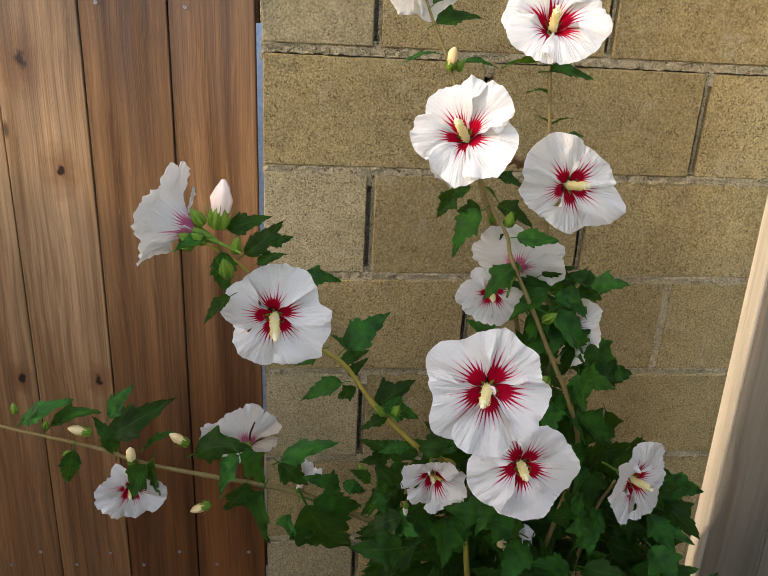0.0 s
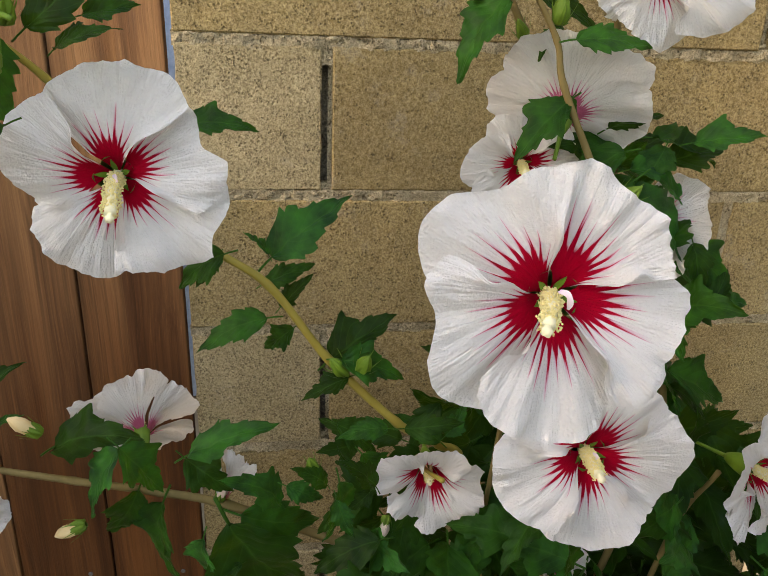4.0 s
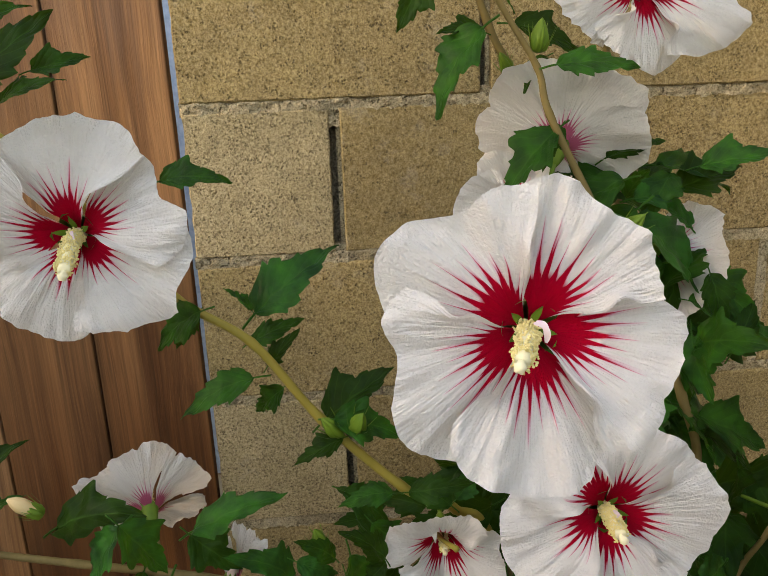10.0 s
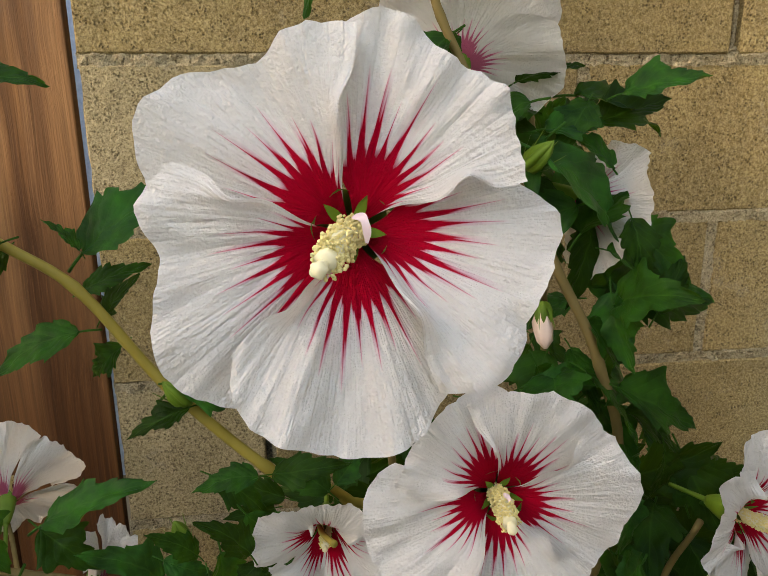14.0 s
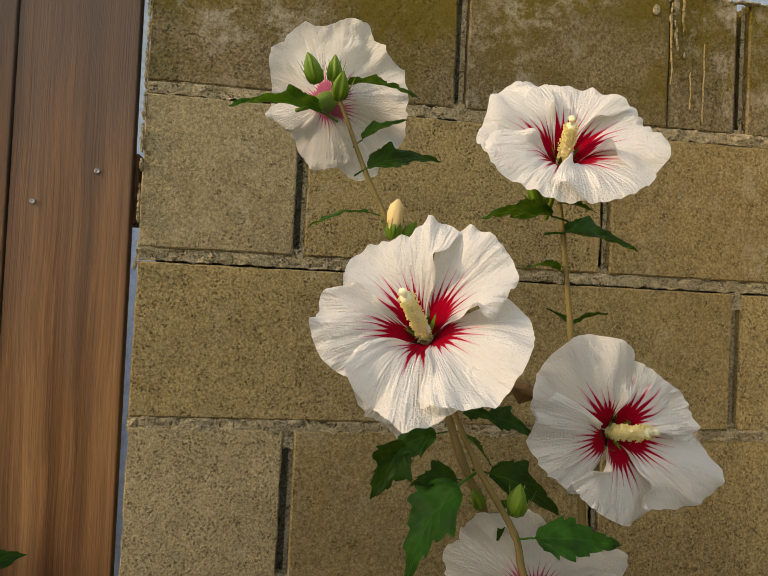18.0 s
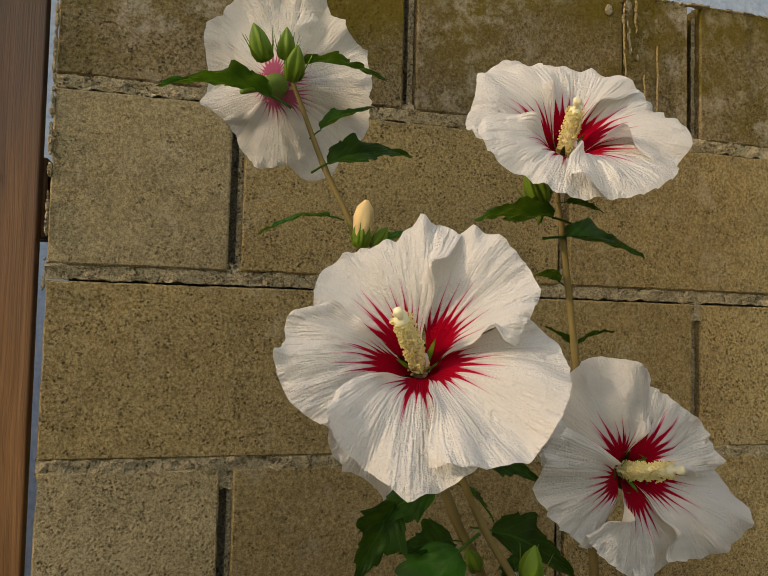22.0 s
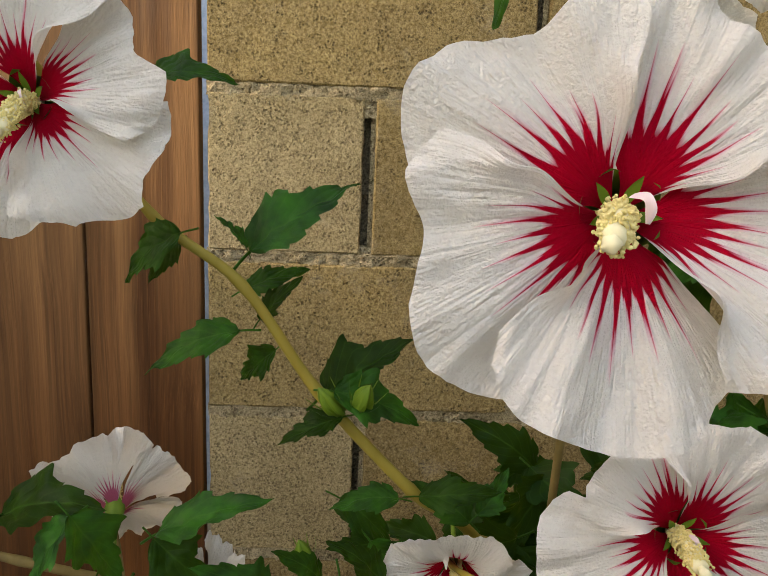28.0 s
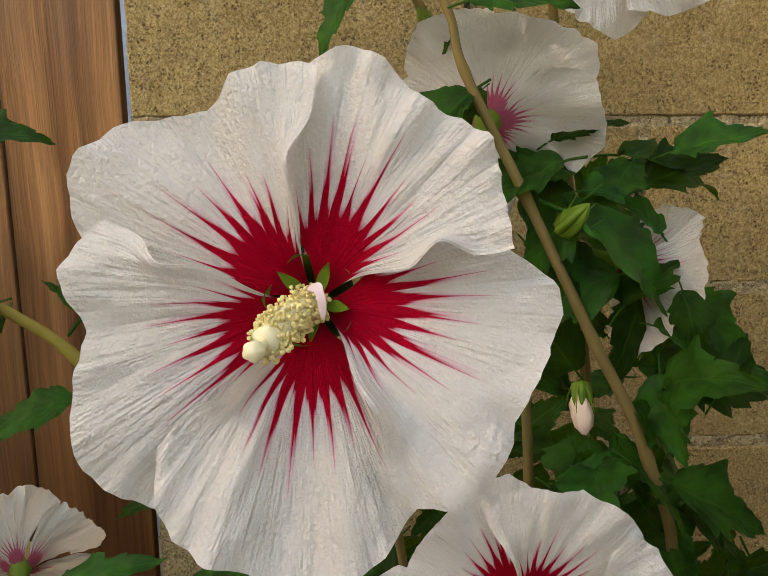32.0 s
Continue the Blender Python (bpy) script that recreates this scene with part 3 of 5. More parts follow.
def mortar_strip(length, height, seed, rough=0.0042, depth=0.02):
    """A rough, slightly recessed strip of mortar along x."""
    nx, nz = max(2, round(length / 0.004)), max(3, round(height / 0.0028))
    verts, faces = [], []
    for j in range(nz + 1):
        for i in range(nx + 1):
            x, z = length * i / nx, height * j / nz
            y = 0.8 * rough * noise.noise((x * 60 + seed, z * 60, seed)) + 0.9 * rough * noise.noise((x * 190 + seed, z * 190, seed)) + rough
            y += 0.012 * max(0.0, noise.noise((x * 14 + seed, z * 20, 4)) - 0.42)
            y += 0.003 if j == nz else 0.0
            if j in (0, nz):
                z += 0.0032 * noise.noise((x * 75 + seed, j * 3.0, 2)) + 0.0018 * noise.noise((x * 240 + seed, j * 3.0, 2))
            verts.append((x, y, z))
    w = nx + 1
    for j in range(nz):
        for i in range(nx):
            a = j * w + i
            faces.append((a, a + 1, a + 1 + w, a + w))
    b = len(verts)
    verts += [(0, depth, 0), (length, depth, 0), (length, depth, height), (0, depth, height)]
    faces.append((b, b + 3, b + 2, b + 1))
    return verts, faces


def block_wall():
    wall = tagged(new("wall_north"), "tan-grey concrete block wall with rough mortar joints", "wall", kind="structure")
    wall.matrix_world = ASKEW
    h = COURSE - JOINT
    full = [block_mesh("block", 2 * PITCH - JOINT, h, k) for k in range(4)]
    half = [block_mesh("block", PITCH - JOINT, h, 10 + k, GREY_BLOCK) for k in range(3)]
    mossy = [block_mesh("block", 2 * PITCH - JOINT, h, 30 + k, MOSSY) for k in range(2)]
    cut_a, cut_b = block_mesh("block", 0.2885, h, 21, MOSSY), block_mesh("block", 2 * PITCH - JOINT - 0.292, h, 22, MOSSY)
    rnd = random.Random(5)
    beds_v, beds_f = [], []
    heads_v, heads_f = [], []

    def add(v, f, dx, dy, dz, vs, fs):
        base = len(vs)
        vs += [(x + dx, y + dy, z + dz) for x, y, z in v]
        fs += [tuple(i + base for i in q) for q in f]

    for row in range(9):
        z = TOP - (row + 1) * COURSE + JOINT + (BED_SHIFT[row] if row < len(BED_SHIFT) else 0.0)
        x = LEFT
        col = 0
        while x < 2.6:
            short = row % 2 == 1 and col == 0
            width = PITCH if short else 2 * PITCH
            me = rnd.choice(mossy if row == 0 else half if short else full)
            n0 = round((x - LEFT) / PITCH)
            begin, end = (HEAD_SHIFT[n] if n < len(HEAD_SHIFT) else 0.0 for n in (n0, n0 + (1 if short else 2)))
            stretch = Matrix.Diagonal(((width - JOINT + end - begin) / (width - JOINT), 1, 1, 1))
            if row == 0 and col == 1:
                link_part("block", cut_a, wall, pose(x, FACE, z))
                link_part("block", cut_b, wall, pose(x + 0.289, FACE + 0.001, z))
            else:
                link_part("block", me, wall, pose(x + begin, FACE + rnd.uniform(-0.0015, 0.002), z) @ stretch)
            # head joint: raked out, pointed near its ends; one is filled flush
            flush = row == 4 and col == 1
            wide = JOINT + 0.004 if flush else JOINT * 0.55
            v, f = mortar_strip(wide, h, row * 7 + col, 0.002)
            add(v, f, x + end + width + 0.002 - wide, 0.002 if flush else 0.012, z, heads_v, heads_f)
            if row > 0:
                v, f = mortar_strip(JOINT + 0.006, 0.024 + 0.012 * rnd.random(), row * 3 + col + 0.5, 0.004)
                add(v, f, x + end + width - JOINT - 0.003, 0.0, z + h - 0.024, heads_v, heads_f)
            v, f = mortar_strip(JOINT + 0.004, 0.010, row * 5 + col + 0.2, 0.003)
            add(v, f, x + end + width - JOINT - 0.002, 0.004, z, heads_v, heads_f)
            x += width
            col += 1
        v, f = mortar_strip(1.4, JOINT + 0.0045, row + 0.3, 0.0045)
        add(v, f, LEFT, -0.0024, z - JOINT - 0.0018, beds_v, beds_f)
    link_part("bed_joint", mesh_of("bed_joint", beds_v, beds_f, MORTAR), wall, label="rough pale grey bed mortar")
    link_part("head_joint", mesh_of("head_joint", heads_v, heads_f, MORTAR), wall, label="raked grey head mortar")
    part("core", box_bm(LEFT + 0.02, 2.6, 0.03, DEPTH - 0.01, 0.0, TOP - 0.025), WALL_CORE, wall)
    # crumbs of old mortar along the top edge; those down the ragged end are added as its sunlit rim
    for k in range(300):
        bm = bmesh.new()
        long = rnd.uniform(0.8, 2.6)
        bmesh.ops.create_icosphere(bm, subdivisions=1, radius=rnd.uniform(0.0018, 0.0050))
        for v in bm.verts:
            v.co *= 1 + 0.4 * noise.noise(v.co * 300 + Vector((k, 1, 0)))
            v.co.z *= 0.6
            v.co.x *= long
        if k < 210:
            place = pose(LEFT + rnd.random() ** 0.8 * 1.05, rnd.uniform(-0.0005, 0.006), TOP - 0.0004)
        else:
            place = pose(LEFT + 0.001, rnd.uniform(-0.006, -0.001), TOP - 0.42 * rnd.random() ** 1.3, 0, -90, 0)
        part("mortar_crumb", bm, MORTAR, wall, m=place)
    # mortar droppings on the top course
    for k in range(11):
        bm = bmesh.new()
        bmesh.ops.create_icosphere(bm, subdivisions=2, radius=rnd.uniform(0.003, 0.0065))
        for v in bm.verts:
            v.co *= 1 + 0.35 * noise.noise(v.co * 160 + Vector((k, 0, 0)))
            v.co.y *= 0.35
            v.co.z *= 1.5
        place = pose(0.712 + rnd.uniform(-0.014, 0.02) - (0.018 if k > 7 else 0.0), -0.001, 1.735 + k * 0.0085, 0, 0, rnd.uniform(0, 90))
        part("mortar_lump", bm, MORTAR, wall, m=place, smooth=True)


block_wall()


def drip(x, z0, z1, width, material, seed):
    """A thin dried run down the face of the wall."""
    n = 24
    verts, faces = [], []
    for i in range(n + 1):
        s = i / n
        w = width * (0.35 + 0.65 * math.sin(math.pi * min(1.0, 0.25 + 0.75 * s))) * (1 + 0.4 * noise.noise((s * 9, seed, 0)))
        c = x + 0.003 * noise.noise((s * 4, seed, 3))
        for k in range(5):
            a = (k / 4 - 0.5) * 2
            verts.append((c + a * w / 2, -0.0022 - 0.0022 * (1 - a * a) + 0.0012 * noise.noise((a * 3, s * 30, seed)), z0 + (z1 - z0) * s))
    for i in range(n):
        for k in range(4):
            a = i * 5 + k
            faces.append((a, a + 5, a + 6, a + 1))
    return mesh_of("mortar_run", verts, faces, material)


NORTH = bpy.data.objects["wall_north"]
for x, z0, z1, width in ((0.755, 1.762, 1.650, 0.0022), (0.735, 1.720, 1.668, 0.002), (0.705, 1.815, 1.70, 0.0028), (0.722, 1.822, 1.775, 0.0045)):
    link_part("mortar_run", drip(x, z0, z1, width, BLOCK, x * 90), NORTH)


# ---- wooden fence beside the wall ----
def fence():
    fen = tagged(new("fence"), "brown stained dog-ear wooden fence beside the wall", "fence")
    width, pitch, thick = 0.1428, 0.1455, 0.019
    rnd = random.Random(8)
    for k in range(10):
        x1 = 0.0065 - k * pitch
        x0 = x1 - width
        top, ear = 1.815 + rnd.uniform(-0.004, 0.004), 0.038
        outline = [(x0, 0.03), (x1, 0.03), (x1, top - ear), (x1 - ear, top), (x0 + ear, top), (x0, top - ear)]
        bm = bmesh.new()
        mid = Vector(((x0 + x1) / 2, 0, 0))
        front = [bm.verts.new((x - mid.x, 0, z)) for x, z in outline]
        face = bm.faces.new(front)
        out = bmesh.ops.extrude_face_region(bm, geom=[face])
        for v in out["geom"]:
            if isinstance(v, bmesh.types.BMVert):
                v.co.y += thick
        bmesh.ops.recalc_face_normals(bm, faces=bm.faces[:])
        bmesh.ops.bevel(bm, geom=bm.edges[:], offset=0.0016, segments=2, affect="EDGES", profile=0.5)
        board = part("board", bm, KNOTTY if k >= 2 else FENCE_WOOD, fen, m=pose(mid.x, -0.002 + rnd.uniform(-0.002, 0.002), 0))
        for z, dz in ((1.478, 0.045), (0.342, 0.03)):
            for side in (0, 1):
                sx = (x0 + 0.033 if side == 0 else x1 - 0.036) - mid.x + rnd.uniform(-0.006, 0.006)
                v, f = lathe([(0.0036, 0.0), (0.0038, 0.0010), (0.0029, 0.0016), (0.0016, 0.0012), (0.0003, 0.0004)], 12)
                link_part("screw", mesh_of("screw", v, f, STEEL), board, Matrix.Translation((sx, -0.0005, z + side * dz + rnd.uniform(-0.004, 0.004))) @ Matrix.Rotation(radians(90), 4, "X"), "zinc screw head")
    for z in (1.505, 0.36):
        part("rail", box_bm(-1.6, 0.0105, thick + 0.001, thick + 0.04, z - 0.045, z + 0.045, 0.002), FENCE_WOOD, fen)


fence()


# ---- pale painted boards at the right end of the wall ----
def side_fence():
    fen = tagged(new("side_fence"), "weathered white-painted board fence at the end of the wall", "fence")
    # the strip that the sun reaches, set apart as a lighter board
    part("trim_board", box_bm(-0.004, 0.02, -0.050, 0.0, 0.02, 1.88, 0.004, 2), SUNLIT_PAINT, fen, "cream-white edge strip, its sunlight put into the paint", m=pose(0.935, -0.050, 0.0))
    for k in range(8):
        part("board", box_bm(0.0, 0.02, -0.163, 0.0, 0.02, 1.88, 0.003, 2), SHADED_PAINT, fen, m=pose(0.935, -0.1025 - k * 0.166, 0.0))
    part("rail", box_bm(0.957, 0.995, -1.3, -0.04, 0.25, 0.33, 0.003), SHADED_PAINT, fen)


side_fence()


# ---- the hibiscus shrub ----
shrub = tagged(new("hibiscus_shrub"), "flowering rose-of-sharon shrub, white flowers with crimson eyes", "shrub")
shrub.location = (0.42, -0.42, 0.0)
HOME = shrub.matrix_basis.inverted()


def smooth(a, b, x):
    t = min(1.0, max(0.0, (x - a) / (b - a)))
    return t * t * (3 - 2 * t)


def petal_mesh(R, angle, half, rim, depth, curl, twist, ruffle, seed, material, rows=38, cols=48, wild=1.0):
    """One petal of a flower whose axis is z. angle, half: its middle and half-width in degrees; rim: its length at even stations
    across, as a share of R; depth: of the funnel; curl: how far the rim bends back; twist: how far one side lies over its neighbour;
    wild: how far its outline strays from the rim."""
    rnd = random.Random(seed)
    o = rnd.random() * 90
    verts, faces, uvs = [], [], []
    cusps = [(rnd.uniform(-0.95, -0.2), rnd.uniform(0.03, 0.085)), (rnd.uniform(0.0, 0.95), rnd.uniform(0.03, 0.095))]
    pleats = [(rnd.uniform(-0.8, 0.8), rnd.choice((-1, 1)) * rnd.uniform(0.018, 0.05), rnd.uniform(0.08, 0.18)) for k in range(3)]
    lip, lip_at, lip_long = rnd.uniform(0.08, 0.18), rnd.uniform(0.32, 0.60), rnd.uniform(0.10, 0.20)
    lean = rnd.uniform(-0.05, 0.07)
    line = spline([Vector((k, r, 0)) for k, r in enumerate(rim)], 16)
    fine = [line[round((len(line) - 1) * j / cols)].y for j in range(cols + 1)]
    hand = 1 if twist > 0 else -1
    for i in range(rows + 1):
        s = i / rows
        for j in range(cols + 1):
            u = 2 * j / cols - 1
            over = u * hand
            fold = smooth(0.68, 1.0, over) * math.exp(-((s - lip_at) / lip_long) ** 2)
            claw = 0.60 + 0.40 * (smooth(0.02, 0.46, s) if over > 0 else smooth(0.0, 0.30, s))
            a = radians(angle + half * u * claw - hand * 8.0 * fold)
            edge = fine[j] + wild * (0.022 * noise.noise((u * 3.5 + o, 5, 0)) + 0.014 * noise.noise((u * 14 + o, 9, 0))) + 0.006 * noise.noise((u * 30 + o, 2, 0))
            for u0, tall in cusps:
                edge += wild * (tall * math.exp(-abs(u - u0) / 0.075) - 0.25 * tall)
            edge = 0.93 + (edge - 0.93) * smooth(0.30, 1.0, s)
            r = R * (0.05 + (edge - 0.05) * s)
            z = depth * R * (0.75 * (1 - math.exp(-3.2 * s)) / 0.96 + 0.25 * s) + (lean * s - curl * s ** 3) * R
            z += abs(twist) * R * over * smooth(0.05, 0.5, s) - 0.06 * R * u * u * smooth(0.2, 0.8, s)
            z += lip * R * fold
            z += ruffle * R * s ** 1.5 * (1.25 * noise.noise((u * 1.5 + o, s * 1.0, 3)) + 0.60 * s * noise.noise((u * 3.2 + o, s * 2.0, 8)) + 0.55 * s ** 6 * noise.noise((u * 8 + o, s * 3, 6)))
            for u0, amp, thin in pleats:
                z += amp * R * smooth(0.35, 0.85, s) * math.exp(-((u - u0 - 0.1 * (1 - s)) / thin) ** 2)
            z += 0.0125 * R * smooth(0.15, 0.5, s) * math.sin(25 * u + 6 * noise.noise((u * 2 + o, s * 1.5, 1))) * (0.5 + 1.0 * noise.noise((u * 4 + o, s * 3, 2)))
            z += 0.026 * R * smooth(0.40, 1.0, s) * noise.noise((u * 11 + o, s * 7, 4))
            verts.append((r * math.cos(a), r * math.sin(a), z))
            uvs.append((-over, s * edge))
    w = cols + 1
    for i in range(rows):
        for j in range(cols):
            a = i * w + j
            faces.append((a, a + 1, a + 1 + w, a + w))
    return mesh_of("petal", verts, faces, material, True, uvs, "petal")


def calyx(R, slim=1.0, deep=0.3):
    """Green cup with five pointed lobes behind the petals."""
    verts, faces = [], []
    n = 40
    for i in range(9):
        s = i / 8
        for k in range(n):
            a = 2 * math.pi * k / n
            lobe = abs(((k / n * 5) % 1) - 0.5) * 2
            reach = 0.34 + 0.12 * (1 - lobe)
            r = R * slim * (0.05 + 0.145 * s ** 0.8 * (1 if s < 0.6 else 1 - (s - 0.6) * 0.4 * lobe))
            z = R * (-0.30 + (0.8 * reach + 0.25 * deep) * s)
            verts.append((r * math.cos(a), r * math.sin(a), z))
    for i in range(8):
        for k in range(n):
            a, b = i * n + k, i * n + (k + 1) % n
            faces.append((a, b, b + n, a + n))
    faces.append(tuple(range(n - 1, -1, -1)))
    v, f = tube([(0, 0, -0.75 * R), (0, 0, -0.5 * R), (0, 0, -0.28 * R)], 0.0014, 0.0018, 8)
    base = len(verts)
    verts += v
    faces += [tuple(i + base for i in q) for q in f]
    return verts, faces


seed_ball = bmesh.new()
bmesh.ops.create_icosphere(seed_ball, subdivisions=1, radius=1.0)
GRAIN_V = [v.co.copy() for v in seed_ball.verts]
GRAIN_F = [tuple(v.index for v in f.verts) for f in seed_ball.faces]
seed_ball.free()


def flower(place, axis, R, petals, depth=0.30, curl=0.05, twist=0.05, ruffle=0.10, column=(0, 0), seed=1, label="", column_length=0.55, outside=False, wild=1.0, strap=0.35, eye=None):
    """petals: (angle, half-width, rim lengths) for each. column: the sideways lean of the stamen column; strap: the size of the loose petaloid; eye: petals with a larger eye."""
    rnd = random.Random(seed)
    m = HOME @ facing(place, axis)
    v, f = calyx(R, 0.72 if outside else 1.0, depth)
    body = link_part("flower", mesh_of("calyx", v, f, YOUNG), shrub, m, label or "open white hibiscus flower with a crimson eye")
    for k, (angle, half, rim) in enumerate(petals):
        link_part("petal", petal_mesh(R, angle, half, rim, depth * rnd.uniform(0.9, 1.1), curl * rnd.uniform(0.5, 1.5), twist, ruffle, seed * 31 + k, eye or (PETAL_BACK if outside else SMALL_EYE), wild=wild), body)
    # stamen column: a pale tube crowded with anthers, the stigma at its end
    tip = Vector((column[0] * R, column[1] * R, column_length * R))
    line = [Vector((0, 0, -0.05 * R)), Vector((tip.x * 0.25, tip.y * 0.25, tip.z * 0.4)), tip]
    v, f = tube(line, 0.062 * R, 0.052 * R, 12)
    stalk = link_part("stamen_column", mesh_of("stamen_column", v, f, CREAM), body, label="pale yellow stamen column")
    pts = spline(line, 20)
    av, af = [], []
    for k in range(1100):
        s = 0.20 + 0.80 * k / 1100
        c = pts[min(int(s * (len(pts) - 1)), len(pts) - 1)]
        a = k * 2.4 + rnd.uniform(-0.3, 0.3)
        d = Vector((math.cos(a), math.sin(a), rnd.uniform(-0.3, 0.3)))
        clump = 1 + 0.5 * noise.noise((math.cos(a) * 2.2 + seed, math.sin(a) * 2.2, s * 11))
        c = c + d * R * rnd.uniform(0.050, 0.078) * clump
        size = R * rnd.uniform(0.006, 0.0125)
        base = len(av)
        av += [c + v * size for v in GRAIN_V]
        af += [tuple(i + base for i in q) for q in GRAIN_F]
    link_part("pollen_mass", mesh_of("pollen_mass", av, af, POLLEN), stalk)
    way = (tip - line[1]).normalized()
    bm = bmesh.new()
    bmesh.ops.create_icosphere(bm, subdivisions=3, radius=1.0)
    for v in bm.verts:
        v.co *= 1 + 0.10 * math.cos(5 * math.atan2(v.co.y, v.co.x)) * (1 - abs(v.co.z)) + 0.12 * noise.noise(v.co * 1.7 + Vector((seed, 0, 0)))
        v.co = way * (0.062 * R) + tip + v.co * 0.040 * R
    v, f = tube([tip * 0.97, tip + way * 0.06 * R], 0.026 * R, 0.022 * R, 8, steps=2)
    bv = [bm.verts.new(q) for q in v]
    for q in f:
        bm.faces.new([bv[i] for i in q])
    part("stigma", bm, CREAM, stalk, "cream stigma", smooth=True)
    if outside:
        return body
    # green sepal tips that show between the claws of the petals
    for angle, half, rim in petals:
        a = radians(angle + 4)
        out, side = Vector((math.cos(a), math.sin(a), 0)), Vector((-math.sin(a), math.cos(a), 0))
        pv, pf = [], []
        for i in range(8):
            s = i / 7
            c = out * (0.055 + 0.115 * s) * R + Vector((0, 0, (0.02 + depth * (0.10 + 0.42 * s)) * R))
            t = side * R * 0.026 * math.sin(math.pi * (0.25 + 0.74 * s))
            pv += [c - t, c - Vector((0, 0, 0.012 * R)), c + t]
        for i in range(7):
            pf += [(3 * i, 3 * i + 1, 3 * i + 4, 3 * i + 3), (3 * i + 1, 3 * i + 2, 3 * i + 5, 3 * i + 4)]
        link_part("sepal_tip", mesh_of("sepal_tip", pv, pf, YOUNG), body)
    # a white strap that curls out beside the column and down again
    pv, pf = [], []
    for i in range(15):
        s = i / 14
        x, y = (0.03 + 0.13 * math.sin(1.9 * s)) * strap, (0.11 - 0.02 * s - 0.27 * s * s) * strap
        c = Vector((x, y, 0.20 + 0.20 * math.sin(2.6 * s) * strap)) * R
        t = Vector((0.75, 0.55 - 0.9 * s, 0.25 + 0.5 * s)).normalized() * R * 0.066 * strap * math.sin(math.pi * (0.16 + 0.74 * s)) * (1 + 0.25 * math.sin(9 * s))
        pv += [c - t, c + Vector((0, 0, 0.012 * R)), c + t]
    for i in range(14):
        pf += [(3 * i, 3 * i + 1, 3 * i + 4, 3 * i + 3), (3 * i + 1, 3 * i + 2, 3 * i + 5, 3 * i + 4)]
    link_part("petaloid", mesh_of("petaloid", pv, pf, PETALOID), stalk)
    return body


def ring(first=90, half=47, length=1.0, jitter=5, seed=0):
    r = random.Random(seed)
    out = []
    for k in range(5):
        size = length * r.uniform(0.95, 1.05)
        rim = (size * r.uniform(0.70, 0.88), size * r.uniform(0.90, 1.08), size * r.uniform(0.90, 1.08), size * r.uniform(0.92, 1.09), size * r.uniform(0.70, 0.88))
        out.append((first + 72 * k + r.uniform(-jitter, jitter), half + 4 + r.uniform(-3, 3), rim))
    return out


# the hero flower and its neighbours: throat, way it faces, radius
flower((0.3025, -0.670, 1.1295), (-0.05, -1.0, 0.27), 0.0612, [
    (135, 48, (0.93, 0.95, 0.90, 1.03, 1.14, 1.02, 0.85)), (58, 46, (0.82, 0.86, 0.93, 0.90, 0.99, 0.97, 0.85)), (-17, 46, (0.88, 1.0, 0.93, 0.95, 1.0, 0.84, 0.75)),
    (-90, 44, (0.80, 1.03, 1.06, 1.09, 1.06, 0.92, 0.85)), (203, 44, (0.85, 0.99, 0.91, 1.0, 1.13, 1.08, 0.95))],
    depth=0.27, curl=0.03, twist=-0.13, ruffle=0.12, column=(-0.12, -0.18), seed=11, column_length=0.42, wild=0.45, strap=0.46, eye=PETAL, label="large white hibiscus flower with a crimson rayed eye, fully open")
flower((0.088, -0.568, 1.161), (0.0, -1.0, 0.06), 0.0595, [
    (88, 47, (1.0, 1.10, 1.03, 1.02, 0.98, 0.94, 0.85)), (22, 42, (0.85, 1.0, 1.04, 0.87, 0.95, 0.95, 0.85)), (-45, 46, (0.82, 0.88, 0.96, 1.11, 1.03, 1.07, 1.0)),
    (246, 46, (0.78, 0.86, 0.97, 0.98, 1.0, 0.85, 0.80)), (165, 46, (0.88, 0.94, 0.96, 0.97, 0.90, 0.80, 0.74))],
    0.30, 0.05, -0.13, 0.13, column=(0.05, -0.25), seed=12, wild=0.6)
flower((0.374, -0.575, 0.980), (-0.05, -0.95, 0.25), 0.063, [
    (128, 48, (0.80, 0.88, 0.85, 0.84, 0.83, 0.82, 0.80)), (60, 50, (0.85, 0.92, 0.96, 0.90, 0.84, 0.82, 0.80)), (-12, 52, (0.80, 0.88, 0.94, 0.99, 1.05, 0.97, 0.90)),
    (275, 46, (0.88, 0.98, 1.02, 1.04, 1.0, 0.94, 0.85)), (205, 44, (0.85, 1.04, 1.07, 1.07, 0.99, 0.88, 0.80))],
    0.32, 0.05, 0.12, 0.11, column=(0.02, -0.12), column_length=0.42, seed=13, wild=0.5)
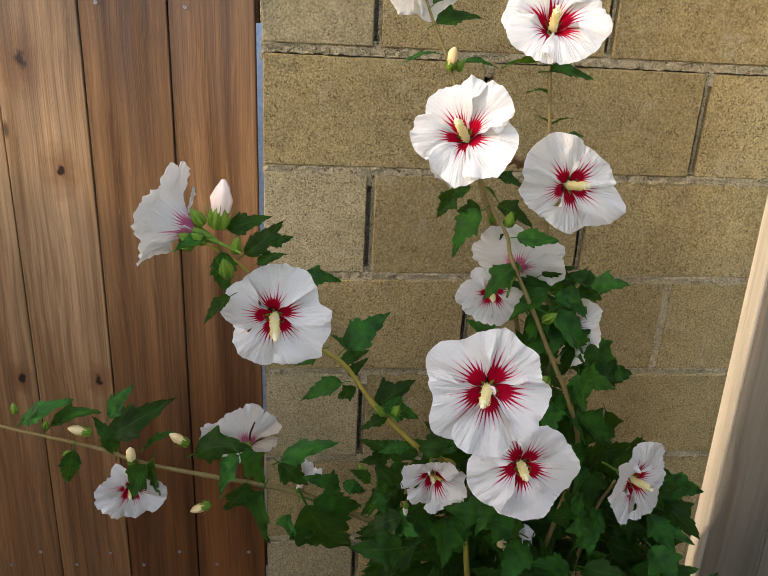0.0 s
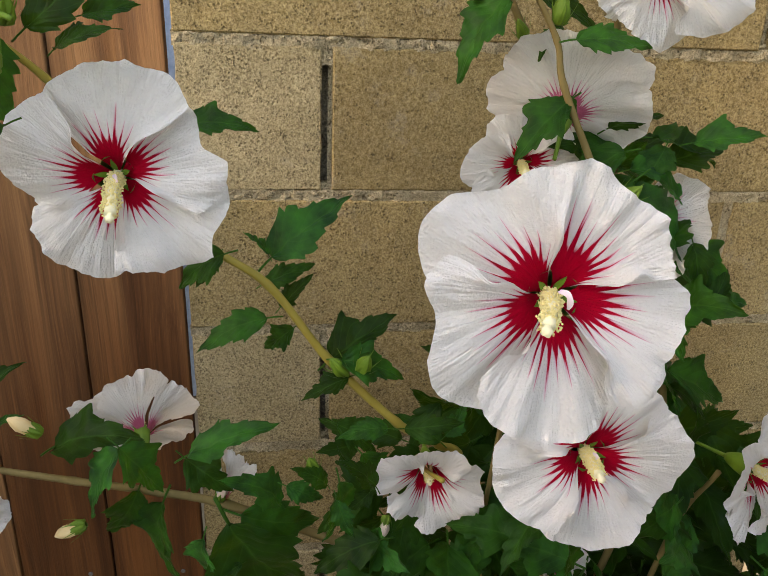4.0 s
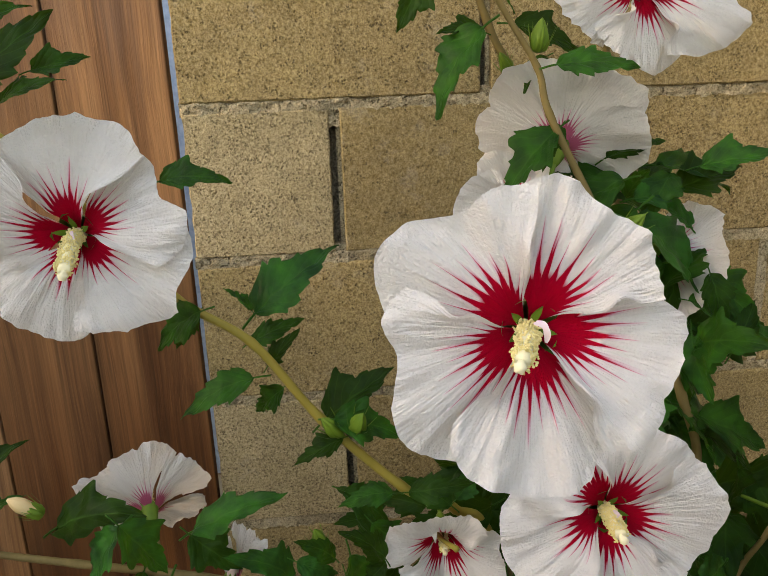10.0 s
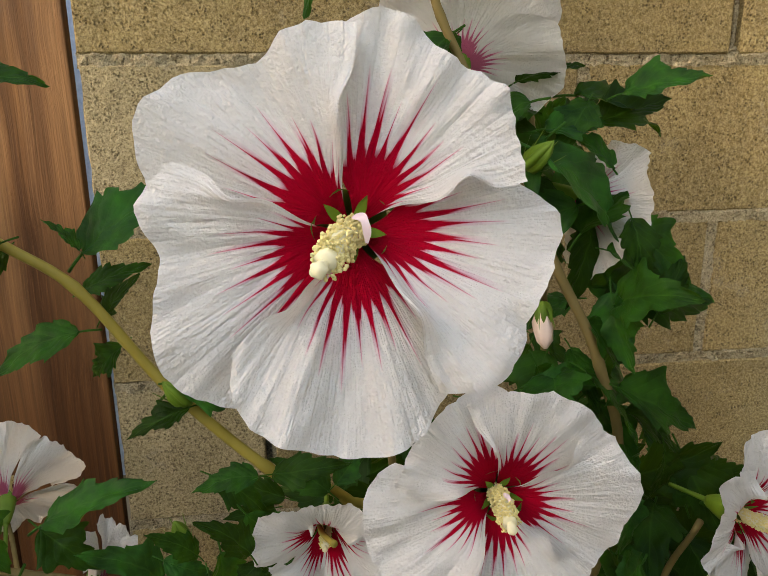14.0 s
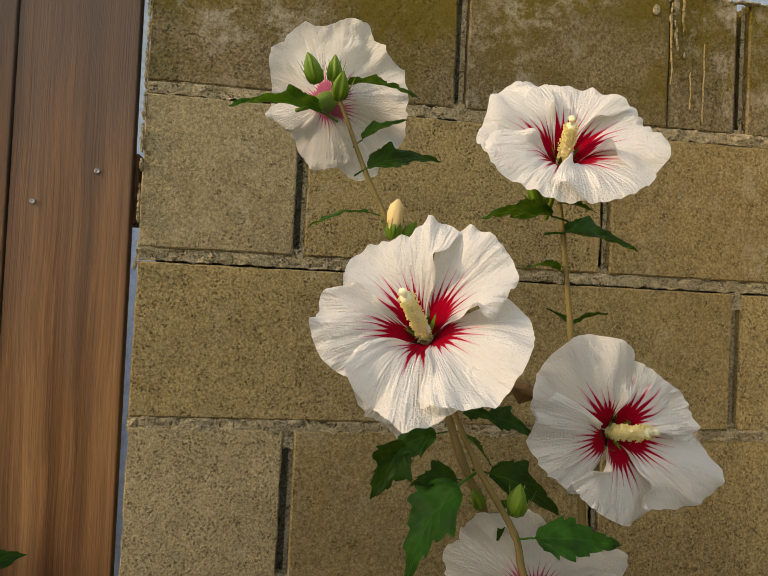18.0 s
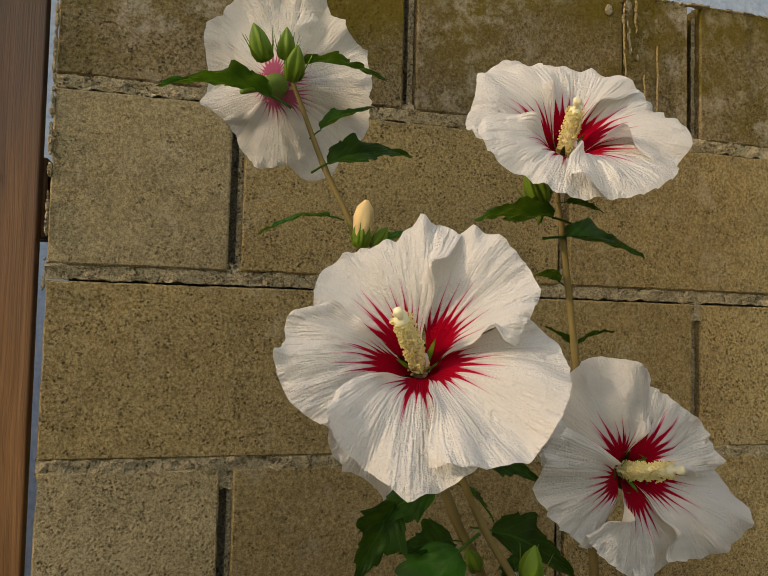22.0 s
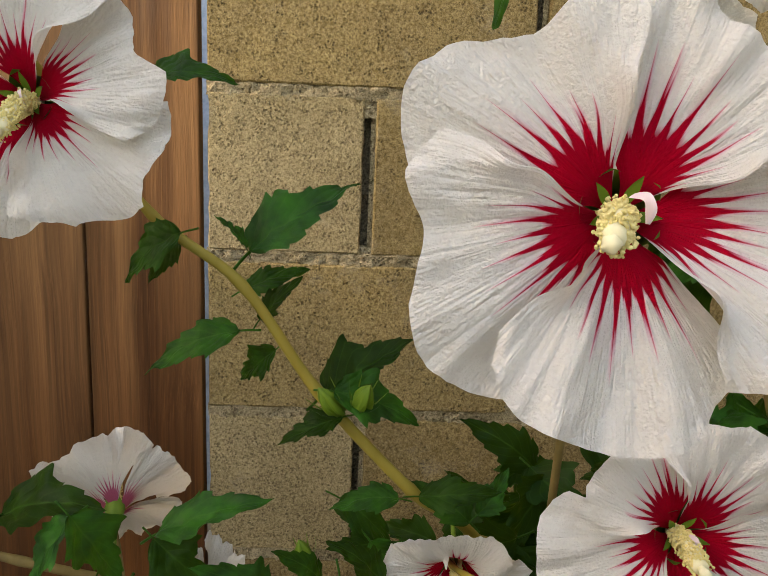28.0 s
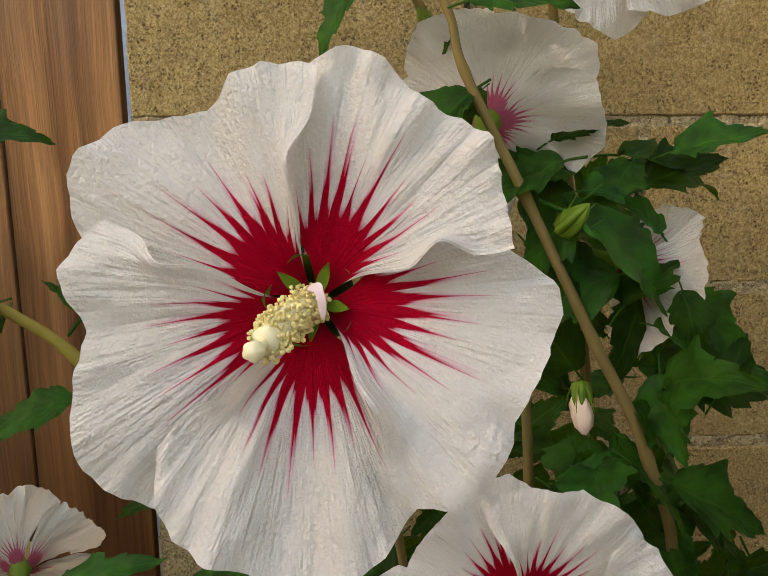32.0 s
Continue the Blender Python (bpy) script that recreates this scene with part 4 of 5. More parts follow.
flower((0.2905, -0.518, 1.3455), (-0.30, -0.84, 0.48), 0.0560, [
    (122, 50, (1.0, 1.05, 0.93, 1.0, 1.02, 0.90, 0.75)), (40, 46, (0.70, 0.80, 0.95, 1.05, 1.08, 1.08, 0.90)), (-30, 52, (0.95, 1.05, 1.14, 1.13, 1.08, 0.98, 0.80)),
    (270, 48, (0.70, 0.93, 1.0, 1.10, 1.06, 0.97, 0.80)), (195, 38, (0.70, 0.90, 0.97, 1.02, 1.0, 0.88, 0.75))],
    0.62, 0.08, -0.12, 0.20, column=(-0.10, 0.06), column_length=0.74, seed=14, wild=0.7, label="sunlit white hibiscus flower with a crimson eye")
flower((0.386, -0.456, 1.457), (-0.08, -0.78, 0.60), 0.0590, ring(90, 54, 1.0, 3, 2), 0.58, 0.10, -0.10, 0.12, column=(0.0, 0.1), seed=35, wild=0.5, label="sunlit white hibiscus flower tilted up to the sky")
flower((0.429, -0.444, 1.287), (0.21, -0.97, 0.05), 0.0625, [
    (128, 46, (0.88, 0.97, 1.12, 1.18, 1.14, 1.09, 0.95)), (42, 48, (0.78, 0.84, 0.82, 0.79, 0.79, 0.84, 0.88)), (-30, 47, (0.78, 0.88, 1.04, 1.16, 1.13, 0.92, 0.78)),
    (266, 50, (0.80, 0.84, 0.84, 0.92, 0.97, 0.85, 0.72)), (194, 42, (0.95, 1.07, 1.08, 1.03, 0.92, 0.86, 0.78))],
    0.36, 0.08, -0.10, 0.17, column=(0.16, 0.04), column_length=0.46, seed=16, wild=0.6, label="cream-white hibiscus flower with a crimson eye")
flower((0.231, -0.376, 1.514), (0.38, 0.82, 0.38), 0.0625, ring(90, 50, 1.0, 5, 7), 0.58, 0.08, 0.08, 0.16, seed=17, outside=True, label="white hibiscus flower seen from its green calyx side")
flower((0.293, -0.476, 1.334), (-0.50, 0.70, -0.35), 0.049, ring(60, 48, 1.0, 5, 8), 0.42, 0.05, 0.08, 0.16, seed=18, outside=True, label="white hibiscus flower turned to the wall")
flower((0.372, -0.466, 1.184), (0.34, 0.74, 0.52), 0.059, ring(54, 54, 1.0, 4, 9), 0.36, 0.03, 0.05, 0.08, seed=19, outside=True, label="pale translucent hibiscus flower turned to the wall")
flower((0.351, -0.440, 1.147), (-0.10, -0.95, -0.15), 0.043, ring(95, 47, 1.0, 5, 10), 0.35, 0.05, -0.10, 0.14, seed=20)
flower((0.438, -0.466, 1.112), (0.85, 0.15, -0.40), 0.044, ring(90, 50, 1.0, 4, 11), 0.75, 0.05, 0.08, 0.12, wild=0.4, seed=21, outside=True, eye=PINK_BACK, label="white hibiscus flower seen from the side, pink at its base")
flower((0.288, -0.462, 0.898), (-0.03, -0.95, -0.15), 0.046, ring(90, 47, 1.0, 6, 12), 0.82, 0.05, -0.10, 0.16, seed=22, label="half-open white hibiscus flower with a dark crimson throat")
flower((0.538, -0.515, 0.920), (0.50, -0.86, 0.05), 0.058, ring(90, 49, 1.0, 5, 13), 0.32, 0.05, -0.07, 0.10, seed=23, label="cream hibiscus flower turned to the side fence")
flower((0.022, -0.600, 1.256), (-0.88, 0.22, 0.36), 0.056, ring(126, 58, 1.0, 4, 14), 0.92, 0.05, 0.06, 0.10, seed=24, outside=True, label="white hibiscus flower in profile beside green buds")
flower((-0.139, -0.385, 0.816), (0.15, -0.95, -0.15), 0.047, ring(80, 47, 1.0, 6, 15), 0.50, 0.05, -0.10, 0.18, seed=25)
flower((0.022, -0.335, 0.845), (-0.32, 0.88, 0.30), 0.065, ring(88, 40, 1.0, 6, 16), 0.48, 0.0, 0.06, 0.13, seed=26, outside=True, label="white hibiscus flower opening upward, pink at its base")


# ---- branches ----
def branch(name, points, r0, r1, material, label=""):
    v, f = tube([HOME @ Vector(p) for p in points], r0, r1, 10, 0.18)
    return link_part(name, mesh_of(name, v, f, material), shrub, None, label)


branch("branch", [(0.43, -0.40, 0.0), (0.42, -0.42, 0.35), (0.46, -0.44, 0.70), (0.478, -0.48, 0.92), (0.453, -0.50, 1.014), (0.423, -0.50, 1.076), (0.388, -0.50, 1.147), (0.357, -0.50, 1.208), (0.349, -0.50, 1.236), (0.326, -0.50, 1.274), (0.307, -0.507, 1.312)], 0.0042, 0.0015, BARK)
branch("branch", [(0.40, -0.40, 0.0), (0.40, -0.40, 0.4), (0.41, -0.41, 0.8), (0.40, -0.43, 1.05), (0.353, -0.44, 1.215), (0.330, -0.44, 1.268), (0.302, -0.415, 1.36), (0.281, -0.395, 1.424), (0.263, -0.390, 1.463), (0.249, -0.392, 1.497), (0.241, -0.394, 1.516)], 0.0040, 0.0012, BARK)
branch("branch", [(0.46, -0.38, 0.0), (0.45, -0.40, 0.5), (0.45, -0.42, 0.9), (0.43, -0.44, 1.10), (0.417, -0.445, 1.183), (0.405, -0.445, 1.30), (0.400, -0.445, 1.355), (0.393, -0.445, 1.416), (0.388, -0.446, 1.448)], 0.0040, 0.0014, BARK)
branch("branch", [(0.38, -0.42, 0.0), (0.37, -0.45, 0.5), (0.340, -0.42, 0.83), (0.302, -0.435, 0.895), (0.276, -0.480, 0.936), (0.256, -0.505, 0.961), (0.204, -0.51, 1.018), (0.164, -0.515, 1.076), (0.121, -0.52, 1.110), (0.085, -0.535, 1.165), (0.057, -0.57, 1.212), (0.040, -0.59, 1.233), (0.022, -0.60, 1.25)], 0.0046, 0.0016, STEM)
branch("branch", [(0.36, -0.40, 0.0), (0.35, -0.40, 0.45), (0.32, -0.39, 0.68), (0.238, -0.385, 0.737), (0.110, -0.38, 0.794), (0.045, -0.38, 0.812), (-0.033, -0.38, 0.828), (-0.124, -0.38, 0.849), (-0.184, -0.38, 0.873), (-0.316, -0.38, 0.908), (-0.40, -0.38, 0.935)], 0.0062, 0.0016, BARK)
branch("branch", [(0.48, -0.40, 0.0), (0.50, -0.42, 0.5), (0.52, -0.46, 0.8), (0.53, -0.495, 0.90)], 0.0036, 0.002, BARK)
branch("twig", [(0.335, -0.49, 0.83), (0.36, -0.52, 0.93), (0.367, -0.545, 0.985)], 0.0022, 0.002, BARK)
branch("twig", [(0.34, -0.47, 0.85), (0.32, -0.57, 1.03), (0.307, -0.64, 1.125)], 0.0022, 0.002, BARK)
branch("twig", [(0.045, -0.38, 0.812), (0.03, -0.35, 0.825), (0.018, -0.33, 0.842)], 0.002, 0.0016, BARK)
branch("twig", [(0.293, -0.51, 0.911), (0.285, -0.48, 0.90), (0.282, -0.45, 0.893)], 0.002, 0.0016, STEM)


# ---- leaves ----
def leaf_shape(kind):
    """A toothed leaf with two side lobes, 1 long along y, its upper side along z."""
    rnd = random.Random(40 + kind)
    rows = 40
    lobe = (0.34, 0.20, 0.44, 0.10, 0.38, 0.26)[kind]
    width = (0.25, 0.23, 0.26, 0.24, 0.25, 0.24)[kind]
    fold, droop = rnd.uniform(0.25, 0.75), rnd.uniform(0.20, 0.50)
    bend = rnd.uniform(-0.22, 0.22)
    verts, faces, uvs = [], [], []
    for i in range(rows + 1):
        v = i / rows
        body = math.sin(math.pi * min(1.0, v ** 0.66)) ** 0.9
        w = width * body * (1 + lobe * math.exp(-((v - 0.36) / 0.11) ** 2) - lobe * 0.45 * math.exp(-((v - 0.58) / 0.08) ** 2))
        for j in range(9):
            u = (j - 4) / 4
            saw = ((v * 5.8 + kind * 0.37 + (0.4 if u > 0 else 0.0)) % 1.0) - 0.5
            tooth = 1 + 0.36 * saw * smooth(0.12, 0.28, v) * (1 - 0.4 * v) if abs(u) > 0.95 else 1.0
            x = u * w * tooth
            sweep = 0.16 * lobe * abs(u) ** 1.6 * math.exp(-((v - 0.38) / 0.12) ** 2) + (0.025 * saw if abs(u) > 0.95 else 0.0)
            z = fold * abs(x) * (1 - 0.5 * v) - droop * v * v - 0.5 * x * x + 0.045 * noise.noise((x * 9 + kind, v * 6, 0)) + 0.05 * abs(u) * noise.noise((u * 2 + kind, v * 5, 9)) + 0.005 * math.cos(v * 52 - abs(u) * 9) * abs(u)
            verts.append((x + bend * v * v, v + sweep, z))
            uvs.append((u, v))
    for i in range(rows):
        for j in range(8):
            a = i * 9 + j
            faces.append((a, a + 1, a + 10, a + 9))
    # leaf stalk
    pv, pf = tube([(0, -0.22, -0.02), (0, -0.08, 0.0), (0, 0.02, 0)], 0.014, 0.012, 6, steps=3)
    base = len(verts)
    verts += [tuple(q) for q in pv]
    uvs += [(0.0, 0.0)] * len(pv)
    faces += [tuple(i + base for i in q) for q in pf]
    return mesh_of("leaf", verts, faces, LEAF, True, uvs, "leaf")


LEAVES = [leaf_shape(k) for k in range(6)]
picks = random.Random(77)


def leaf(base, tip, up=(0, -0.6, 0.8), kind=None, wide=1.0):
    base, tip = HOME @ Vector(base), HOME @ Vector(tip)
    y = tip - base
    size = y.length
    y.normalize()
    z = Vector(up) + Vector((picks.uniform(-0.7, 0.7), picks.uniform(-0.45, 0.45), picks.uniform(-0.45, 0.45)))
    z = (z - y * z.dot(y)).normalized()
    x = y.cross(z)
    m = Matrix((x * size * wide, y * size, z * size)).transposed().to_4x4()
    m.translation = base
    return link_part("leaf", picks.choice(LEAVES) if kind is None else LEAVES[kind], shrub, m)


LEFT_BRANCH = [
    (0.166, -0.500, 1.091, 0.212, -0.501, 1.136),
    (0.164, -0.500, 1.092, 0.155, -0.507, 1.112),
    (0.160, -0.490, 1.068, 0.191, -0.493, 1.085),
    (0.171, -0.500, 1.054, 0.190, -0.508, 1.079),
    (0.162, -0.510, 1.050, 0.112, -0.519, 1.046),
    (0.180, -0.500, 1.038, 0.154, -0.497, 1.016),
    (0.138, -0.530, 1.103, 0.100, -0.526, 1.089),
    (0.131, -0.510, 1.096, 0.116, -0.523, 1.082),
    (0.206, -0.500, 1.012, 0.250, -0.501, 1.049),
    (0.213, -0.520, 1.022, 0.260, -0.521, 1.019),
    (0.218, -0.520, 1.008, 0.188, -0.536, 1.004),
    (0.250, -0.500, 0.953, 0.214, -0.505, 0.961),
    (0.260, -0.520, 0.965, 0.299, -0.533, 0.974),
    (0.115, -0.500, 1.179, 0.155, -0.506, 1.191),
]
PROFILE_TWIG = [
    (0.074, -0.600, 1.228, 0.097, -0.609, 1.243),
    (0.082, -0.580, 1.243, 0.109, -0.579, 1.250),
    (0.038, -0.598, 1.238, 0.043, -0.600, 1.190),
    (0.046, -0.600, 1.192, 0.016, -0.613, 1.175),
    (0.062, -0.600, 1.237, 0.099, -0.606, 1.266),
    (0.044, -0.590, 1.261, 0.082, -0.601, 1.273),
    (0.028, -0.620, 1.259, -0.002, -0.629, 1.258),
]
LOW_BRANCH = [
    (-0.250, -0.370, 0.903, -0.194, -0.367, 0.949),
    (-0.290, -0.370, 0.909, -0.235, -0.381, 0.955),
    (-0.161, -0.390, 0.931, -0.130, -0.398, 0.977),
    (-0.169, -0.370, 0.887, -0.091, -0.372, 0.940),
    (-0.161, -0.380, 0.865, -0.171, -0.377, 0.923),
    (-0.211, -0.400, 0.882, -0.226, -0.413, 0.824),
    (-0.104, -0.425, 0.875, -0.146, -0.430, 0.825),
    (-0.094, -0.425, 0.880, -0.100, -0.435, 0.820),
    (-0.125, -0.360, 0.861, -0.091, -0.374, 0.902),
    (-0.046, -0.380, 0.866, 0.023, -0.390, 0.909),
    (0.021, -0.410, 0.881, -0.025, -0.424, 0.834),
    (0.024, -0.420, 0.890, 0.063, -0.424, 0.842),
    (0.052, -0.400, 0.815, 0.024, -0.412, 0.735),
    (0.028, -0.390, 0.823, 0.002, -0.395, 0.757),
    (0.079, -0.400, 0.867, 0.147, -0.415, 0.911),
]
LOW_BRANCH_ROOT = [
    (0.076, -0.400, 0.863, 0.117, -0.414, 0.831),
    (0.094, -0.440, 0.805, 0.080, -0.438, 0.746),
    (0.117, -0.440, 0.821, 0.164, -0.439, 0.702),
    (0.126, -0.420, 0.813, 0.199, -0.420, 0.780),
    (0.161, -0.410, 0.820, 0.136, -0.425, 0.872),
    (0.127, -0.440, 0.775, 0.107, -0.445, 0.767),
    (0.215, -0.450, 0.869, 0.223, -0.459, 0.811),
    (0.234, -0.450, 0.897, 0.262, -0.452, 0.863),
    (0.213, -0.440, 0.921, 0.254, -0.446, 0.902),
    (0.168, -0.420, 0.844, 0.203, -0.424, 0.826),
    (0.234, -0.430, 0.763, 0.228, -0.433, 0.722),
    (0.260, -0.460, 0.766, 0.241, -0.468, 0.720),
]
TALL_STEM = [
    (0.318, -0.490, 1.261, 0.273, -0.498, 1.226),
    (0.321, -0.470, 1.260, 0.292, -0.484, 1.266),
    (0.361, -0.500, 1.198, 0.321, -0.510, 1.168),
    (0.367, -0.490, 1.200, 0.349, -0.505, 1.184),
    (0.340, -0.520, 1.110, 0.322, -0.533, 1.146),
    (0.358, -0.510, 1.237, 0.401, -0.526, 1.243),
    (0.322, -0.470, 1.308, 0.340, -0.479, 1.326),
    (0.313, -0.480, 1.311, 0.302, -0.479, 1.309),
    (0.326, -0.460, 1.300, 0.341, -0.473, 1.304),
    (0.343, -0.450, 1.296, 0.371, -0.465, 1.296),
    (0.368, -0.450, 1.244, 0.344, -0.464, 1.231),
    (0.299, -0.510, 1.294, 0.267, -0.517, 1.289),
    (0.282, -0.510, 1.289, 0.262, -0.520, 1.262),
    (0.323, -0.480, 1.288, 0.344, -0.480, 1.274),
    (0.341, -0.470, 1.264, 0.386, -0.483, 1.256),
]
RIGHT_CLUSTER = [
    (0.408, -0.460, 1.176, 0.443, -0.467, 1.195),
    (0.447, -0.450, 1.168, 0.514, -0.452, 1.165),
    (0.420, -0.480, 1.150, 0.463, -0.477, 1.156),
    (0.411, -0.500, 1.138, 0.484, -0.513, 1.095),
    (0.430, -0.440, 1.144, 0.437, -0.456, 1.173),
    (0.453, -0.500, 1.083, 0.483, -0.498, 1.073),
    (0.483, -0.480, 1.058, 0.533, -0.492, 1.052),
    (0.467, -0.470, 1.053, 0.554, -0.474, 1.045),
    (0.444, -0.500, 1.042, 0.477, -0.499, 1.010),
    (0.465, -0.500, 0.999, 0.527, -0.502, 0.969),
    (0.418, -0.490, 0.997, 0.459, -0.501, 1.006),
    (0.438, -0.470, 1.072, 0.421, -0.483, 1.088),
    (0.472, -0.460, 1.036, 0.530, -0.457, 1.057),
    (0.481, -0.480, 0.974, 0.523, -0.488, 0.958),
    (0.571, -0.460, 0.877, 0.659, -0.457, 0.811),
]
TOP_LEAVES = [
    (0.266, -0.398, 1.431, 0.224, -0.408, 1.434),
    (0.305, -0.380, 1.421, 0.344, -0.383, 1.430),
    (0.230, -0.400, 1.500, 0.174, -0.412, 1.519),
    (0.247, -0.398, 1.522, 0.296, -0.400, 1.533),
    (0.260, -0.392, 1.484, 0.290, -0.396, 1.506),
    (0.265, -0.392, 1.464, 0.310, -0.398, 1.488),
    (0.380, -0.460, 1.426, 0.330, -0.462, 1.434),
    (0.391, -0.450, 1.417, 0.449, -0.448, 1.417),
    (0.393, -0.440, 1.393, 0.367, -0.448, 1.404),
    (0.403, -0.440, 1.355, 0.389, -0.437, 1.371),
    (0.403, -0.440, 1.356, 0.422, -0.440, 1.373),
    (0.424, -0.440, 1.345, 0.445, -0.444, 1.350),
    (0.387, -0.460, 1.435, 0.406, -0.468, 1.435),
]
UNDER_MAIN = [
    (0.291, -0.500, 0.940, 0.264, -0.499, 0.967),
    (0.295, -0.500, 0.945, 0.316, -0.497, 0.967),
    (0.212, -0.480, 0.873, 0.222, -0.493, 0.839),
    (0.242, -0.500, 0.900, 0.223, -0.502, 0.934),
    (0.204, -0.470, 0.881, 0.189, -0.485, 0.912),
    (0.242, -0.460, 0.866, 0.224, -0.474, 0.853),
    (0.380, -0.560, 0.889, 0.392, -0.564, 0.851),
    (0.474, -0.500, 0.927, 0.490, -0.505, 0.870),
    (0.460, -0.460, 0.977, 0.493, -0.466, 1.018),
    (0.428, -0.450, 1.045, 0.388, -0.459, 1.097),
    (0.451, -0.450, 1.122, 0.478, -0.458, 1.091),
    (0.457, -0.460, 1.152, 0.502, -0.467, 1.169),
]

for rows in (LEFT_BRANCH, PROFILE_TWIG, LOW_BRANCH, LOW_BRANCH_ROOT, TALL_STEM, RIGHT_CLUSTER, TOP_LEAVES, UNDER_MAIN):
    for a, b, c, d, e, f in rows:
        high = rows is TOP_LEAVES
        leaf((a, b, c), (d, e, f), (0, -0.15, 1.0) if high else (0, -0.6, 0.8), wide=picks.uniform(0.75, 1.0) if high else picks.uniform(0.85, 1.15))


def bush_spot(rnd, back):
    """A place in the dense lower bush and the way that a leaf grows there."""
    while True:
        x, z = rnd.uniform(0.22, 0.70), rnd.uniform(0.40, 0.97)
        y = rnd.uniform(-0.44, -0.24) if back else rnd.uniform(-0.55, -0.40)
        mid = 0.455
        if abs(x - mid) > 0.215 + 0.03 * noise.noise((z * 9, 0, 0)) or z > 0.95 - 0.55 * abs(x - mid) + 0.05 * noise.noise((x * 12, y * 12, 0)):
            continue
        way = Vector(((x - mid) * 3, rnd.uniform(-0.9, 0.3), rnd.uniform(-0.9, 0.5))) + Vector((rnd.uniform(-0.8, 0.8), 0, 0))
        return Vector((x, y, z)), way.normalized()


def foliage():
    """The dense lower bush: the nearest leaves one by one, those behind them in one piece."""
    rnd = random.Random(9)
    for k in range(175):
        spot, way = bush_spot(rnd, False)
        leaf(spot, spot + way * rnd.uniform(0.045, 0.075), wide=rnd.uniform(0.85, 1.15))
    for k in range(46):
        z = rnd.uniform(0.94, 1.17)
        spot = Vector((0.445 - (z - 1.05) * 0.18 + rnd.uniform(-0.035, 0.045), rnd.uniform(-0.50, -0.40), z))
        way = Vector((rnd.uniform(-0.7, 1.0), rnd.uniform(-0.8, 0.2), rnd.uniform(-0.8, 0.4))).normalized()
        leaf(spot, spot + way * rnd.uniform(0.035, 0.06), wide=rnd.uniform(0.85, 1.15))
    verts, faces, uvs = [], [], []
    for k in range(600):
        spot, way = bush_spot(rnd, True)
        me = rnd.choice(LEAVES)
        size = rnd.uniform(0.045, 0.075)
        z = Vector((rnd.uniform(-0.5, 0.5), -0.75, rnd.uniform(0.1, 0.9)))
        z = (z - way * z.dot(way)).normalized()
        x = way.cross(z)
        m = Matrix((x * size, way * size, z * size)).transposed().to_4x4()
        m.translation = HOME @ spot
        base = len(verts)
        lay = me.uv_layers[0].data
        flat = {loop.vertex_index: lay[loop.index].uv[:] for loop in me.loops}
        verts += [m @ v.co for v in me.vertices]
        uvs += [flat[i] for i in range(len(me.vertices))]
        faces += [tuple(i + base for i in q.vertices) for q in me.polygons]
    tagged(link_part("foliage", mesh_of("foliage", verts, faces, LEAF, True, uvs, "leaf"), shrub), "dense dark green leaves inside the shrub", kind="stuff")


foliage()


# ---- buds ----
def bud(place, axis, size, green=True, material=None, label=""):
    """A bud: pleated calyx with pointed lobes, a furled corolla rising out of it, narrow bracts below."""
    size *= 0.88
    v, f = lathe([(0.11 * size, 0), (0.27 * size, 0.09 * size), (0.355 * size, 0.36 * size), (0.34 * size, 0.66 * size), (0.26 * size, 0.95 * size), (0.14 * size, 1.18 * size), (0.02 * size, 1.34 * size)], 50, 0.25, size * 900)
    v = [Vector((q.x * k, q.y * k, q.z)) for q in v for k in (0.76 + 0.52 * abs(math.cos(2.5 * math.atan2(q.y, q.x))) * (1 - 0.5 * q.z / size),)]
    body = link_part("bud", mesh_of("bud", v, f, YOUNG), shrub, HOME @ facing(place, axis, size * 5e4), label or "green hibiscus bud")
    if not green:
        s = size * 0.9
        v, f = lathe([(0.24 * s, 0.4 * size), (0.38 * s, 0.8 * size), (0.42 * s, 1.2 * size), (0.30 * s, 1.6 * size), (0.07 * s, 1.9 * size)], 18, 0.55, size * 500)
        link_part("furled_petals", mesh_of("furled_petals", v, f, material or BUD), body, label="furled cream petals")
    bv, bf = [], []
    for k in range(7):
        a = 2 * math.pi * k / 7
        side = Vector((-math.sin(a), math.cos(a), 0)) * 0.085 * size
        for i in range(4):
            s = i / 3
            c = Vector((math.cos(a), math.sin(a), 0)) * (0.14 + 0.56 * s) * size + Vector((0, 0, (0.25 * s + 0.85 * s * s) * size))
            bv += [c - side * (1 - s * 0.9), c + side * (1 - s * 0.9)]
        b0 = k * 8
        bf += [(b0 + 2 * i, b0 + 2 * i + 1, b0 + 2 * i + 3, b0 + 2 * i + 2) for i in range(3)]
    link_part("epicalyx", mesh_of("epicalyx", bv, bf, YOUNG), body)
    return body


